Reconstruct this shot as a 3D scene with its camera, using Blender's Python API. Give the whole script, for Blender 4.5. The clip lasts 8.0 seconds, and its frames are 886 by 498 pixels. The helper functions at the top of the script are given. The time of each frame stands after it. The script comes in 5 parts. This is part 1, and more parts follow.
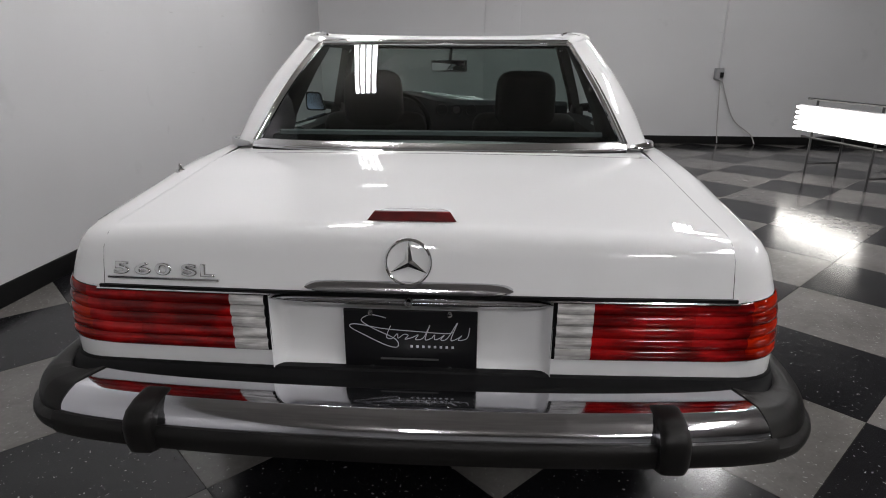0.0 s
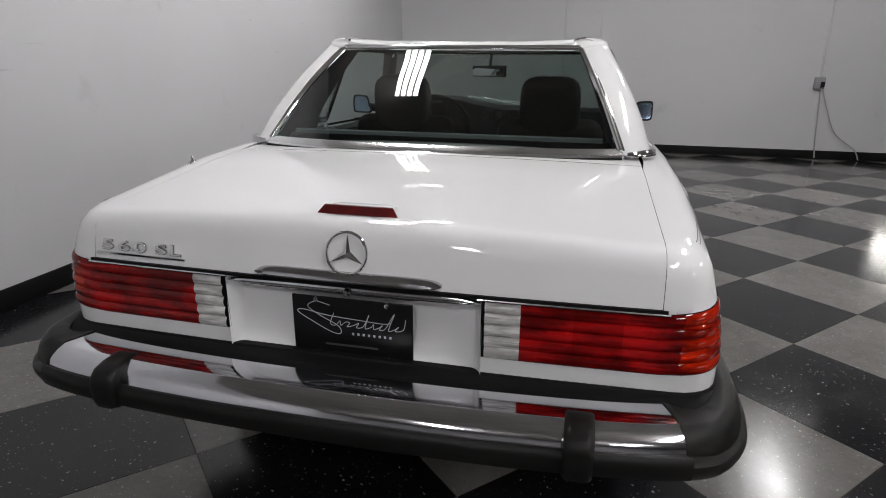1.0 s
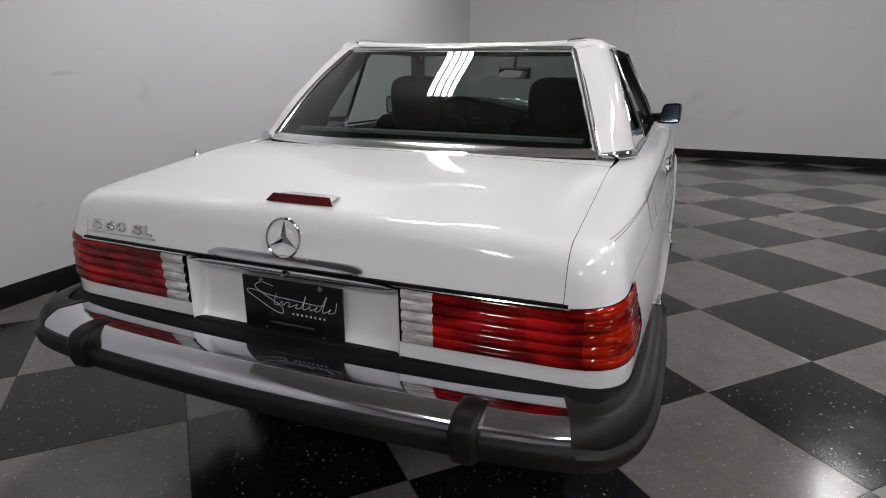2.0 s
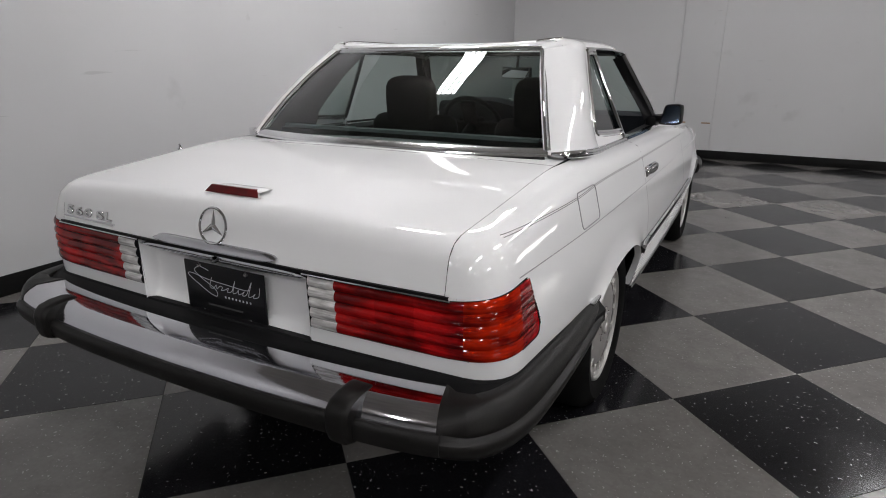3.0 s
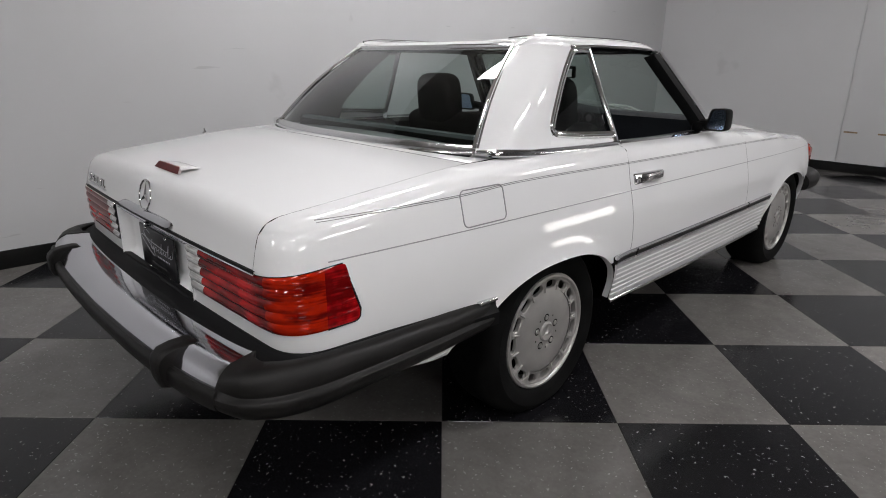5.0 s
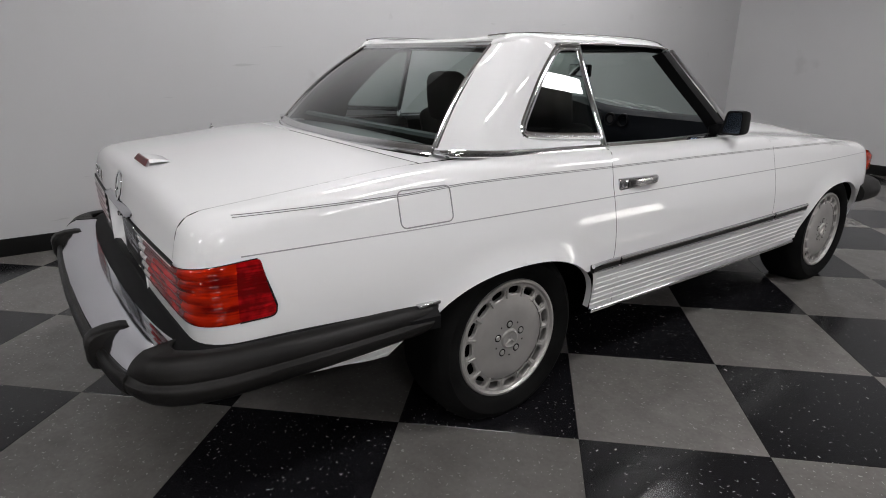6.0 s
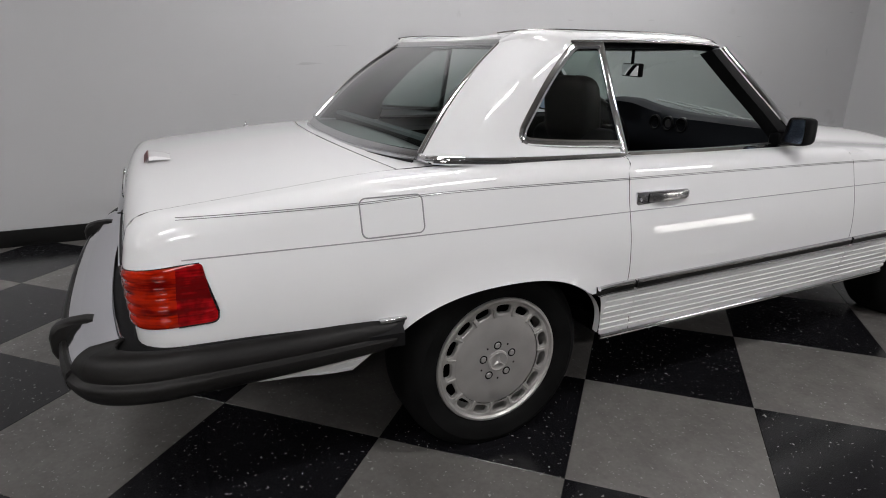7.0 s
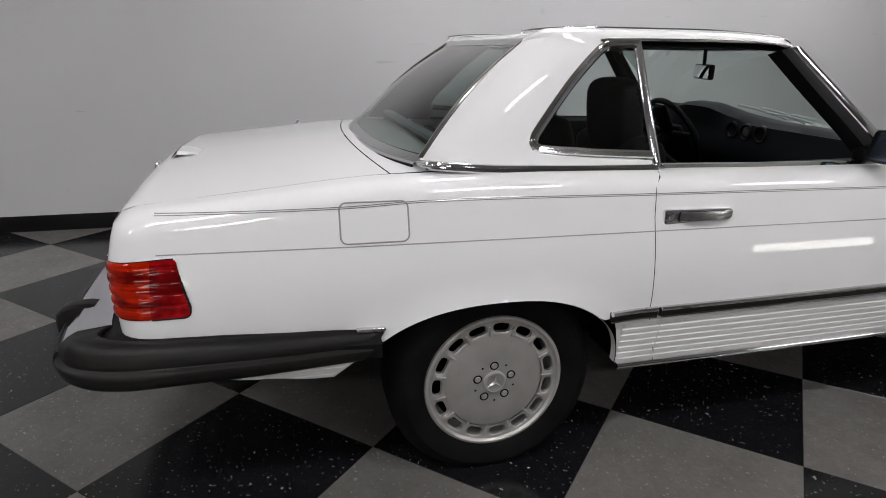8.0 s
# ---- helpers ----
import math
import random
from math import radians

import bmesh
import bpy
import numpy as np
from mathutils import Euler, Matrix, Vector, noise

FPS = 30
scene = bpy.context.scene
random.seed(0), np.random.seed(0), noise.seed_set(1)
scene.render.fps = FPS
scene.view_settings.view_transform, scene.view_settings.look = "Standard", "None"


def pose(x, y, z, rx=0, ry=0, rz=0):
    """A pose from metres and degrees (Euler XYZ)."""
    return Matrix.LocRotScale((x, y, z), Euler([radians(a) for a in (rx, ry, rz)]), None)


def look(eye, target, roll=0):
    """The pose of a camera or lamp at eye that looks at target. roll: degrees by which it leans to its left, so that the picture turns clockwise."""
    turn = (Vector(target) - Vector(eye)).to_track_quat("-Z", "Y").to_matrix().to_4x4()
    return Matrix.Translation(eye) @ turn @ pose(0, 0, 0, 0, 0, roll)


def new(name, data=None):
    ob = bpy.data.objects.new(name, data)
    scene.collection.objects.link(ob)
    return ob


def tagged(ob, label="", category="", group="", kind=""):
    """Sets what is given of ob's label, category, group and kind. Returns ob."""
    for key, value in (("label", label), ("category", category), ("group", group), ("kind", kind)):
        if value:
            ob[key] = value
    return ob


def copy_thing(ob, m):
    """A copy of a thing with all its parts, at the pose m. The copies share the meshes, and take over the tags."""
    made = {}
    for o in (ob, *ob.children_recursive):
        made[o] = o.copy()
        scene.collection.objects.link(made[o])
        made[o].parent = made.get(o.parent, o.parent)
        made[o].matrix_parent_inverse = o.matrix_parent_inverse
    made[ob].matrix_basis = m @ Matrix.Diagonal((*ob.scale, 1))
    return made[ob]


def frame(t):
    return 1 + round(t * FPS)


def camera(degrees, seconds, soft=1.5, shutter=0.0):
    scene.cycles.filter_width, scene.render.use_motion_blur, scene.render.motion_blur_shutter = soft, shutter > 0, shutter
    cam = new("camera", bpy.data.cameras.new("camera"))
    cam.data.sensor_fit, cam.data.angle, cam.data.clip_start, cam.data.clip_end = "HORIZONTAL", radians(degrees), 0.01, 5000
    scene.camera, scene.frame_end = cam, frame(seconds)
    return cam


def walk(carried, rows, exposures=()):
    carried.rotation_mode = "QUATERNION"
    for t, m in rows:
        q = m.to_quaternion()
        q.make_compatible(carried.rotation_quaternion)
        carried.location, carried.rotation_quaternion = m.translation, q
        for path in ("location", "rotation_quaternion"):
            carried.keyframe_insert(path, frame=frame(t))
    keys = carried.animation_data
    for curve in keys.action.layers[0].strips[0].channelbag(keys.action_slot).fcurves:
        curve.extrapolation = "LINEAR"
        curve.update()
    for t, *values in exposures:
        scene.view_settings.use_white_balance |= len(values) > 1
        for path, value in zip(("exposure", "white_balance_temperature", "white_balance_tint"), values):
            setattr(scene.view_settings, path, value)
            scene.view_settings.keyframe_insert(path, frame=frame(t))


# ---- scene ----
cam = camera(74.0, 8.0, soft=1.0)
PATH = [
    (0, (0.1762, -2.2647, 1.2512), (0.0364, -0.3720, 0.6202), 0.16),
    (0.5, (0.3607, -2.2687, 1.2455), (0.0729, -0.3880, 0.6289), 0.31),
    (1, (0.5296, -2.2654, 1.2468), (0.0819, -0.4153, 0.6330), 0.49),
    (1.5, (0.7175, -2.2499, 1.2362), (0.1137, -0.4424, 0.6295), 0.32),
    (3, (1.2807, -2.1113, 1.2389), (0.3691, -0.4365, 0.6357), 0.18),
    (3.5, (1.4624, -2.0272, 1.2366), (0.4225, -0.4295, 0.6318), 0.10),
    (4, (1.6480, -1.9185, 1.2392), (0.4755, -0.4189, 0.6257), 0.42),
    (4.5, (1.8320, -1.7885, 1.2384), (0.5412, -0.3890, 0.6259), 0.53),
    (6, (2.2352, -1.3136, 1.2434), (0.6882, -0.2074, 0.6243), 0.62),
    (6.5, (2.2922, -1.1163, 1.2542), (0.6486, -0.1662, 0.6250), 0.62),
    (7, (2.3182, -0.9156, 1.2518), (0.5984, -0.1115, 0.6229), 0.47),
    (7.5, (2.3264, -0.7318, 1.2514), (0.5360, -0.1034, 0.6194), 0.63),
    (8, (2.3362, -0.5614, 1.2585), (0.4960, -0.1057, 0.6214), 0.64),
]
walk(cam, [(t, look(eye, target, roll)) for t, eye, target, roll in PATH])

# ---- light ----
world = bpy.data.worlds.new("room_air")
scene.world = world
world.use_nodes = True
world.node_tree.nodes["Background"].inputs[0].default_value = (0.5, 0.5, 0.5, 1)
world.node_tree.nodes["Background"].inputs[1].default_value = 0.01
scene.view_settings.exposure = 0.0
TUBE_POWER = 50.5
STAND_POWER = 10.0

# ---- materials ----
def material(name, color, rough=0.5, metal=0.0, coat=0.0, bump=0.0, bump_scale=60.0, vary=0.0, vary_scale=3.0, spec=0.5, rough_vary=0.0):
    m = bpy.data.materials.new(name)
    m.use_nodes = True
    nt = m.node_tree
    b = nt.nodes["Principled BSDF"]
    b.inputs["Base Color"].default_value = (*color, 1)
    b.inputs["Roughness"].default_value = rough
    b.inputs["Metallic"].default_value = metal
    b.inputs["Coat Weight"].default_value = coat
    b.inputs["Coat Roughness"].default_value = 0.012
    b.inputs["Specular IOR Level"].default_value = spec
    co = nt.nodes.new("ShaderNodeTexCoord")
    if vary or rough_vary:
        big = nt.nodes.new("ShaderNodeTexNoise")
        big.inputs["Scale"].default_value = vary_scale
        big.inputs["Detail"].default_value = 6
        nt.links.new(co.outputs["Object"], big.inputs["Vector"])
        if vary:
            ramp = nt.nodes.new("ShaderNodeMapRange")
            ramp.inputs["From Min"].default_value, ramp.inputs["From Max"].default_value = 0.3, 0.7
            ramp.inputs["To Min"].default_value, ramp.inputs["To Max"].default_value = 1 - vary, 1 + vary
            nt.links.new(big.outputs["Fac"], ramp.inputs["Value"])
            mix = nt.nodes.new("ShaderNodeVectorMath")
            mix.operation = "SCALE"
            mix.inputs[0].default_value = color
            nt.links.new(ramp.outputs["Result"], mix.inputs["Scale"])
            nt.links.new(mix.outputs["Vector"], b.inputs["Base Color"])
        if rough_vary:
            r2 = nt.nodes.new("ShaderNodeMapRange")
            r2.inputs["From Min"].default_value, r2.inputs["From Max"].default_value = 0.3, 0.7
            r2.inputs["To Min"].default_value, r2.inputs["To Max"].default_value = rough - rough_vary, rough + rough_vary
            nt.links.new(big.outputs["Fac"], r2.inputs["Value"])
            nt.links.new(r2.outputs["Result"], b.inputs["Roughness"])
    if bump:
        n = nt.nodes.new("ShaderNodeTexNoise")
        n.inputs["Scale"].default_value = bump_scale
        n.inputs["Detail"].default_value = 4
        nt.links.new(co.outputs["Object"], n.inputs["Vector"])
        bp = nt.nodes.new("ShaderNodeBump")
        bp.inputs["Strength"].default_value = bump
        bp.inputs["Distance"].default_value = 0.002
        nt.links.new(n.outputs["Fac"], bp.inputs["Height"])
        nt.links.new(bp.outputs["Normal"], b.inputs["Normal"])
    return m


def emitter(name, color, power):
    m = bpy.data.materials.new(name)
    m.use_nodes = True
    b = m.node_tree.nodes["Principled BSDF"]
    b.inputs["Base Color"].default_value = (*color, 1)
    b.inputs["Emission Color"].default_value = (*color, 1)
    b.inputs["Emission Strength"].default_value = power
    return m


def pane_glass(name, tint, gloss=1.0):
    m = bpy.data.materials.new(name)
    m.use_nodes = True
    nt = m.node_tree
    nt.nodes.remove(nt.nodes["Principled BSDF"])
    tr = nt.nodes.new("ShaderNodeBsdfTransparent")
    tr.inputs["Color"].default_value = (*tint, 1)
    gl = nt.nodes.new("ShaderNodeBsdfGlossy")
    gl.inputs["Roughness"].default_value = 0.01
    gl.inputs["Color"].default_value = (gloss, gloss, gloss, 1)
    lw = nt.nodes.new("ShaderNodeLayerWeight")
    lw.inputs["Blend"].default_value = 0.5
    pw = nt.nodes.new("ShaderNodeMath")
    pw.operation = "POWER"
    pw.inputs[1].default_value = 5.0
    nt.links.new(lw.outputs["Facing"], pw.inputs[0])
    fr = nt.nodes.new("ShaderNodeMapRange")
    fr.inputs["To Min"].default_value, fr.inputs["To Max"].default_value = 0.06, 0.9
    nt.links.new(pw.outputs["Value"], fr.inputs["Value"])
    mx = nt.nodes.new("ShaderNodeMixShader")
    nt.links.new(fr.outputs["Result"], mx.inputs["Fac"])
    nt.links.new(tr.outputs["BSDF"], mx.inputs[1])
    nt.links.new(gl.outputs["BSDF"], mx.inputs[2])
    nt.links.new(mx.outputs["Shader"], nt.nodes["Material Output"].inputs["Surface"])
    return m


def tile_material(name, color, fleck, fleck_cut, rough):
    """Vinyl tile: mottled body colour, chips of lighter stone, scuffed gloss."""
    m = bpy.data.materials.new(name)
    m.use_nodes = True
    nt = m.node_tree
    b = nt.nodes["Principled BSDF"]
    geo = nt.nodes.new("ShaderNodeNewGeometry")
    info = nt.nodes.new("ShaderNodeObjectInfo")

    def noise_tex(scale, detail, dist=0.0):
        n = nt.nodes.new("ShaderNodeTexNoise")
        n.inputs["Scale"].default_value, n.inputs["Detail"].default_value = scale, detail
        n.inputs["Distortion"].default_value = dist
        nt.links.new(geo.outputs["Position"], n.inputs["Vector"])
        return n.outputs["Fac"]

    def remap(src, a, c, lo, hi):
        r = nt.nodes.new("ShaderNodeMapRange")
        r.inputs["From Min"].default_value, r.inputs["From Max"].default_value = a, c
        r.inputs["To Min"].default_value, r.inputs["To Max"].default_value = lo, hi
        nt.links.new(src, r.inputs["Value"])
        return r.outputs["Result"]

    def times(a, c):
        t = nt.nodes.new("ShaderNodeMath")
        t.operation = "MULTIPLY"
        nt.links.new(a, t.inputs[0])
        nt.links.new(c, t.inputs[1])
        return t.outputs["Value"]

    shade = times(times(remap(noise_tex(3.5, 5), 0.3, 0.7, 0.90, 1.10), times(remap(noise_tex(14, 4, 0.8), 0.3, 0.7, 0.93, 1.07), remap(noise_tex(60, 4, 0.3), 0.3, 0.7, 0.93, 1.07))),
                  remap(info.outputs["Random"], 0, 1, 0.9, 1.1))
    body = nt.nodes.new("ShaderNodeVectorMath")
    body.operation = "SCALE"
    body.inputs[0].default_value = color
    nt.links.new(shade, body.inputs["Scale"])
    chips = remap(noise_tex(85, 1, 0.7), fleck_cut, fleck_cut + 0.03, 0, 1)
    mx = nt.nodes.new("ShaderNodeMix")
    mx.data_type = "RGBA"
    nt.links.new(chips, mx.inputs["Factor"])
    nt.links.new(body.outputs["Vector"], mx.inputs["A"])
    mx.inputs["B"].default_value = (*fleck, 1)
    nt.links.new(mx.outputs["Result"], b.inputs["Base Color"])
    b.inputs["Specular IOR Level"].default_value = 0.38
    nt.links.new(remap(noise_tex(5, 6, 0.4), 0.3, 0.7, rough - 0.03, rough + 0.05), b.inputs["Roughness"])
    bp = nt.nodes.new("ShaderNodeBump")
    bp.inputs["Strength"].default_value, bp.inputs["Distance"].default_value = 0.05, 0.002
    nt.links.new(noise_tex(9, 5), bp.inputs["Height"])
    nt.links.new(bp.outputs["Normal"], b.inputs["Normal"])
    return m


PAINT = material("white_paint", (0.865, 0.865, 0.87), 0.5, coat=1.0, bump=0.008, bump_scale=400, spec=0.15)
SATIN = material("satin_silver_trim", (0.62, 0.62, 0.63), 0.22, metal=1.0, rough_vary=0.04, vary_scale=12)
DULL_CHROME = material("dull_chrome", (0.66, 0.66, 0.69), 0.10, metal=1.0, rough_vary=0.05, vary_scale=15)
TRIM = material("polished_trim", (0.80, 0.80, 0.81), 0.08, metal=1.0, rough_vary=0.03, vary_scale=12)
CHROME = material("chrome", (0.82, 0.82, 0.84), 0.06, metal=1.0, rough_vary=0.02, vary_scale=14)
BRIGHT = material("bumper_chrome", (0.72, 0.72, 0.76), 0.09, metal=1.0, rough_vary=0.03, vary_scale=9)
RUBBER = material("weathered_rubber", (0.0105, 0.0099, 0.0095), 0.40, bump=0.2, bump_scale=500, vary=0.3, vary_scale=5, rough_vary=0.08, spec=0.19)
FILLER = material("matt_black_rubber", (0.0085, 0.0085, 0.009), 0.55, vary=0.25, spec=0.10)
BLACK = material("black_trim", (0.005, 0.005, 0.0055), 0.45, vary=0.2, spec=0.14)
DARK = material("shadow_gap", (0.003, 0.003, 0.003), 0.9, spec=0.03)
TYRE = material("tyre_rubber", (0.007, 0.007, 0.007), 0.75, bump=0.2, bump_scale=220, vary=0.3, vary_scale=8, spec=0.06)
ALLOY = material("silver_alloy", (0.49, 0.475, 0.46), 0.40, metal=0.6, vary=0.07, vary_scale=18, rough_vary=0.06, bump=0.05, bump_scale=160)
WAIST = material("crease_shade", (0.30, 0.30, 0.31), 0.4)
STRIPE = material("pin_stripe", (0.13, 0.13, 0.135), 0.4)


def lens_material(name, deep, lit, scale, stretch, lo=0.35, hi=0.68, rough=0.10, coat=0.0, streak=0.35):
    """Moulded plastic lens: glow of the reflector behind it painted into the colour, fine moulded lines across, a
    glossy skin.
    """
    m = bpy.data.materials.new(name)
    m.use_nodes = True
    nt = m.node_tree
    b = nt.nodes["Principled BSDF"]
    co = nt.nodes.new("ShaderNodeTexCoord")

    def noise(size, way, detail):
        mp = nt.nodes.new("ShaderNodeMapping")
        mp.inputs["Scale"].default_value = way
        nt.links.new(co.outputs["Object"], mp.inputs["Vector"])
        n = nt.nodes.new("ShaderNodeTexNoise")
        n.inputs["Scale"].default_value, n.inputs["Detail"].default_value = size, detail
        nt.links.new(mp.outputs["Vector"], n.inputs["Vector"])
        return n.outputs["Fac"]

    def mad(a, k, c):
        n = nt.nodes.new("ShaderNodeMath")
        n.operation = "MULTIPLY_ADD"
        nt.links.new(a, n.inputs[0])
        n.inputs[1].default_value = k
        if isinstance(c, float):
            n.inputs[2].default_value = c
        else:
            nt.links.new(c, n.inputs[2])
        return n.outputs["Value"]

    fac = mad(noise(1.0, (5, 5, 170), 2), streak, mad(noise(scale, stretch, 3), 1.0, -0.5 * streak))
    r = nt.nodes.new("ShaderNodeMapRange")
    r.interpolation_type = "SMOOTHSTEP"
    r.inputs["From Min"].default_value, r.inputs["From Max"].default_value = lo, hi
    nt.links.new(fac, r.inputs["Value"])
    mx = nt.nodes.new("ShaderNodeMix")
    mx.data_type = "RGBA"
    nt.links.new(r.outputs["Result"], mx.inputs["Factor"])
    mx.inputs["A"].default_value, mx.inputs["B"].default_value = (*deep, 1), (*lit, 1)
    nt.links.new(mx.outputs["Result"], b.inputs["Base Color"])
    b.inputs["Roughness"].default_value = rough
    b.inputs["Specular IOR Level"].default_value = 0.35
    b.inputs["Coat Weight"].default_value = coat
    return m


RED = lens_material("red_lens", (0.10, 0.0008, 0.0015), (0.46, 0.006, 0.007), 10, (1, 1, 1.6), lo=0.36, hi=0.74, rough=0.06)
DEEP_RED = lens_material("deep_red_lens", (0.095, 0.0007, 0.0012), (0.34, 0.004, 0.005), 10, (1, 1, 1.6), lo=0.36, hi=0.74, rough=0.06)
MARKER_RED = lens_material("prism_red_lens", (0.12, 0.0008, 0.0015), (0.55, 0.006, 0.010), 16, (1, 1, 1), lo=0.38, hi=0.76, rough=0.06)
LID_RED = lens_material("matt_red_lens", (0.07, 0.001, 0.0015), (0.12, 0.0015, 0.002), 30, (1, 1, 1), rough=0.4, coat=0.0, streak=0.1)
AMBER = lens_material("amber_lens", (0.11, 0.0013, 0.0008), (0.41, 0.0135, 0.0015), 13, (1, 1, 2.0), lo=0.32, hi=0.66, rough=0.06, streak=0.5)
FRONT_AMBER = lens_material("orange_lens", (0.30, 0.012, 0.002), (0.55, 0.045, 0.004), 14, (1, 1, 2))
CLEAR = lens_material("clear_lens", (0.36, 0.35, 0.34), (0.74, 0.725, 0.715), 22, (0.6, 0.6, 3.0), rough=0.05, coat=1.0, streak=0.5)
LEATHER = material("black_leather", (0.0032, 0.0032, 0.0037), 0.58, bump=0.2, bump_scale=250, vary=0.2, spec=0.09)
DASH = material("navy_vinyl", (0.0055, 0.0068, 0.0095), 0.7, bump=0.2, bump_scale=300, vary=0.15, spec=0.2)
GLASS = pane_glass("tinted_glass", (0.34, 0.40, 0.385))
SIDE_GLASS = pane_glass("side_glass", (0.55, 0.62, 0.595))
MIRROR = material("mirror_glass", (0.55, 0.68, 0.90), 0.22, metal=1.0)
PLATE = material("plate_black", (0.008, 0.008, 0.009), 0.3, spec=0.25)
PLATE_INK = material("plate_silver", (0.55, 0.56, 0.6), 0.4)


def wall_paint(name, color):
    """Matt wall paint with roller texture, faint scuffs and a few rubbed smudges."""
    m = material(name, color, 0.62, bump=0.1, bump_scale=35)
    nt = m.node_tree
    b = nt.nodes["Principled BSDF"]
    geo = nt.nodes.new("ShaderNodeNewGeometry")

    def layer(scale, detail, lo, hi, dark, stretch):
        mp = nt.nodes.new("ShaderNodeMapping")
        mp.inputs["Scale"].default_value = stretch
        nt.links.new(geo.outputs["Position"], mp.inputs["Vector"])
        n = nt.nodes.new("ShaderNodeTexNoise")
        n.inputs["Scale"].default_value, n.inputs["Detail"].default_value = scale, detail
        nt.links.new(mp.outputs["Vector"], n.inputs["Vector"])
        r = nt.nodes.new("ShaderNodeMapRange")
        r.inputs["From Min"].default_value, r.inputs["From Max"].default_value = lo, hi
        r.inputs["To Min"].default_value, r.inputs["To Max"].default_value = 1.0, dark
        nt.links.new(n.outputs["Fac"], r.inputs["Value"])
        return r.outputs["Result"]

    out = layer(0.8, 3, 0.35, 0.7, 0.95, (1, 1, 1))
    for args in ((2.6, 5, 0.66, 0.74, 0.90, (1, 1, 1)), (7.0, 6, 0.70, 0.76, 0.91, (1, 1, 0.7)), (9.0, 4, 0.72, 0.75, 0.85, (0.25, 0.25, 2.5))):
        mu = nt.nodes.new("ShaderNodeMath")
        mu.operation = "MULTIPLY"
        nt.links.new(out, mu.inputs[0])
        nt.links.new(layer(*args), mu.inputs[1])
        out = mu.outputs["Value"]
    sc = nt.nodes.new("ShaderNodeVectorMath")
    sc.operation = "SCALE"
    sc.inputs[0].default_value = color
    nt.links.new(out, sc.inputs["Scale"])
    nt.links.new(sc.outputs["Vector"], b.inputs["Base Color"])
    return m


WALL = wall_paint("wall_paint", (0.562, 0.562, 0.57))
CEIL = material("ceiling_paint", (0.24, 0.227, 0.21), 0.8, vary=0.15)
# for the unseen east and south walls, darkened to throw back less light
FAR_WALL = material("unseen_dim_wall", (0.34, 0.335, 0.33), 0.6, vary=0.2, vary_scale=0.6)
BASE = material("black_vinyl_base", (0.007, 0.007, 0.007), 0.5, vary=0.3, rough_vary=0.1, spec=0.15)
SLAB = material("slab", (0.03, 0.03, 0.03), 0.8)
TILE_DARK = tile_material("dark_vinyl_tile", (0.0082, 0.0080, 0.0095), (0.22, 0.22, 0.215), 0.712, 0.165)
TILE_LIGHT = tile_material("grey_vinyl_tile", (0.142, 0.134, 0.128), (0.27, 0.265, 0.26), 0.69, 0.175)
WIPER = material("brushed_wiper_metal", (0.72, 0.73, 0.72), 0.3, metal=0.7)
METAL = material("painted_steel", (0.06, 0.06, 0.06), 0.45, metal=0.3, vary=0.2)
LAMP_TRAY = material("grey_enamel", (0.06, 0.06, 0.06), 0.5)
OUTLET = material("outlet_grey", (0.25, 0.25, 0.26), 0.5)
RUST = material("rusty_bracket", (0.30, 0.21, 0.13), 0.6, vary=0.4, vary_scale=30)
CORD = material("cord_grey", (0.40, 0.385, 0.375), 0.5)
TUBE = emitter("lit_tube", (1.0, 0.985, 0.995), TUBE_POWER)
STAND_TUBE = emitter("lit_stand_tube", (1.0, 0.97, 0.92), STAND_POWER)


# ---- mesh helpers ----
def mesh_of(name, bm, mats, sharp=35):
    bmesh.ops.remove_doubles(bm, verts=bm.verts, dist=1e-5)
    bmesh.ops.recalc_face_normals(bm, faces=bm.faces) if len(bm.faces) else None
    me = bpy.data.meshes.new(name)
    for f in bm.faces:
        f.smooth = True
    bm.to_mesh(me)
    bm.free()
    for m in (mats if isinstance(mats, (list, tuple)) else [mats]):
        me.materials.append(m)
    me.set_sharp_from_angle(angle=radians(sharp))
    return me


def part(name, bm, mat, parent=None, label="", sharp=35):
    ob = new(name, mesh_of(name, bm, mat, sharp))
    if parent is not None:
        ob.parent = parent
    if label:
        tagged(ob, label)
    return ob


def structure(name, bm, mat, label, category):
    return tagged(part(name, bm, mat), label, category, "", "structure")


def skin(bm, rows, close_u=False, close_v=False):
    """Quads between rows of points."""
    vs = [[bm.verts.new(p) for p in row] for row in rows]
    n, m = len(vs), len(vs[0])
    for i in range(n if close_u else n - 1):
        for j in range(m if close_v else m - 1):
            a, b, c, d = vs[i][j], vs[(i + 1) % n][j], vs[(i + 1) % n][(j + 1) % m], vs[i][(j + 1) % m]
            try:
                bm.faces.new((a, b, c, d))
            except ValueError:
                pass
    return vs


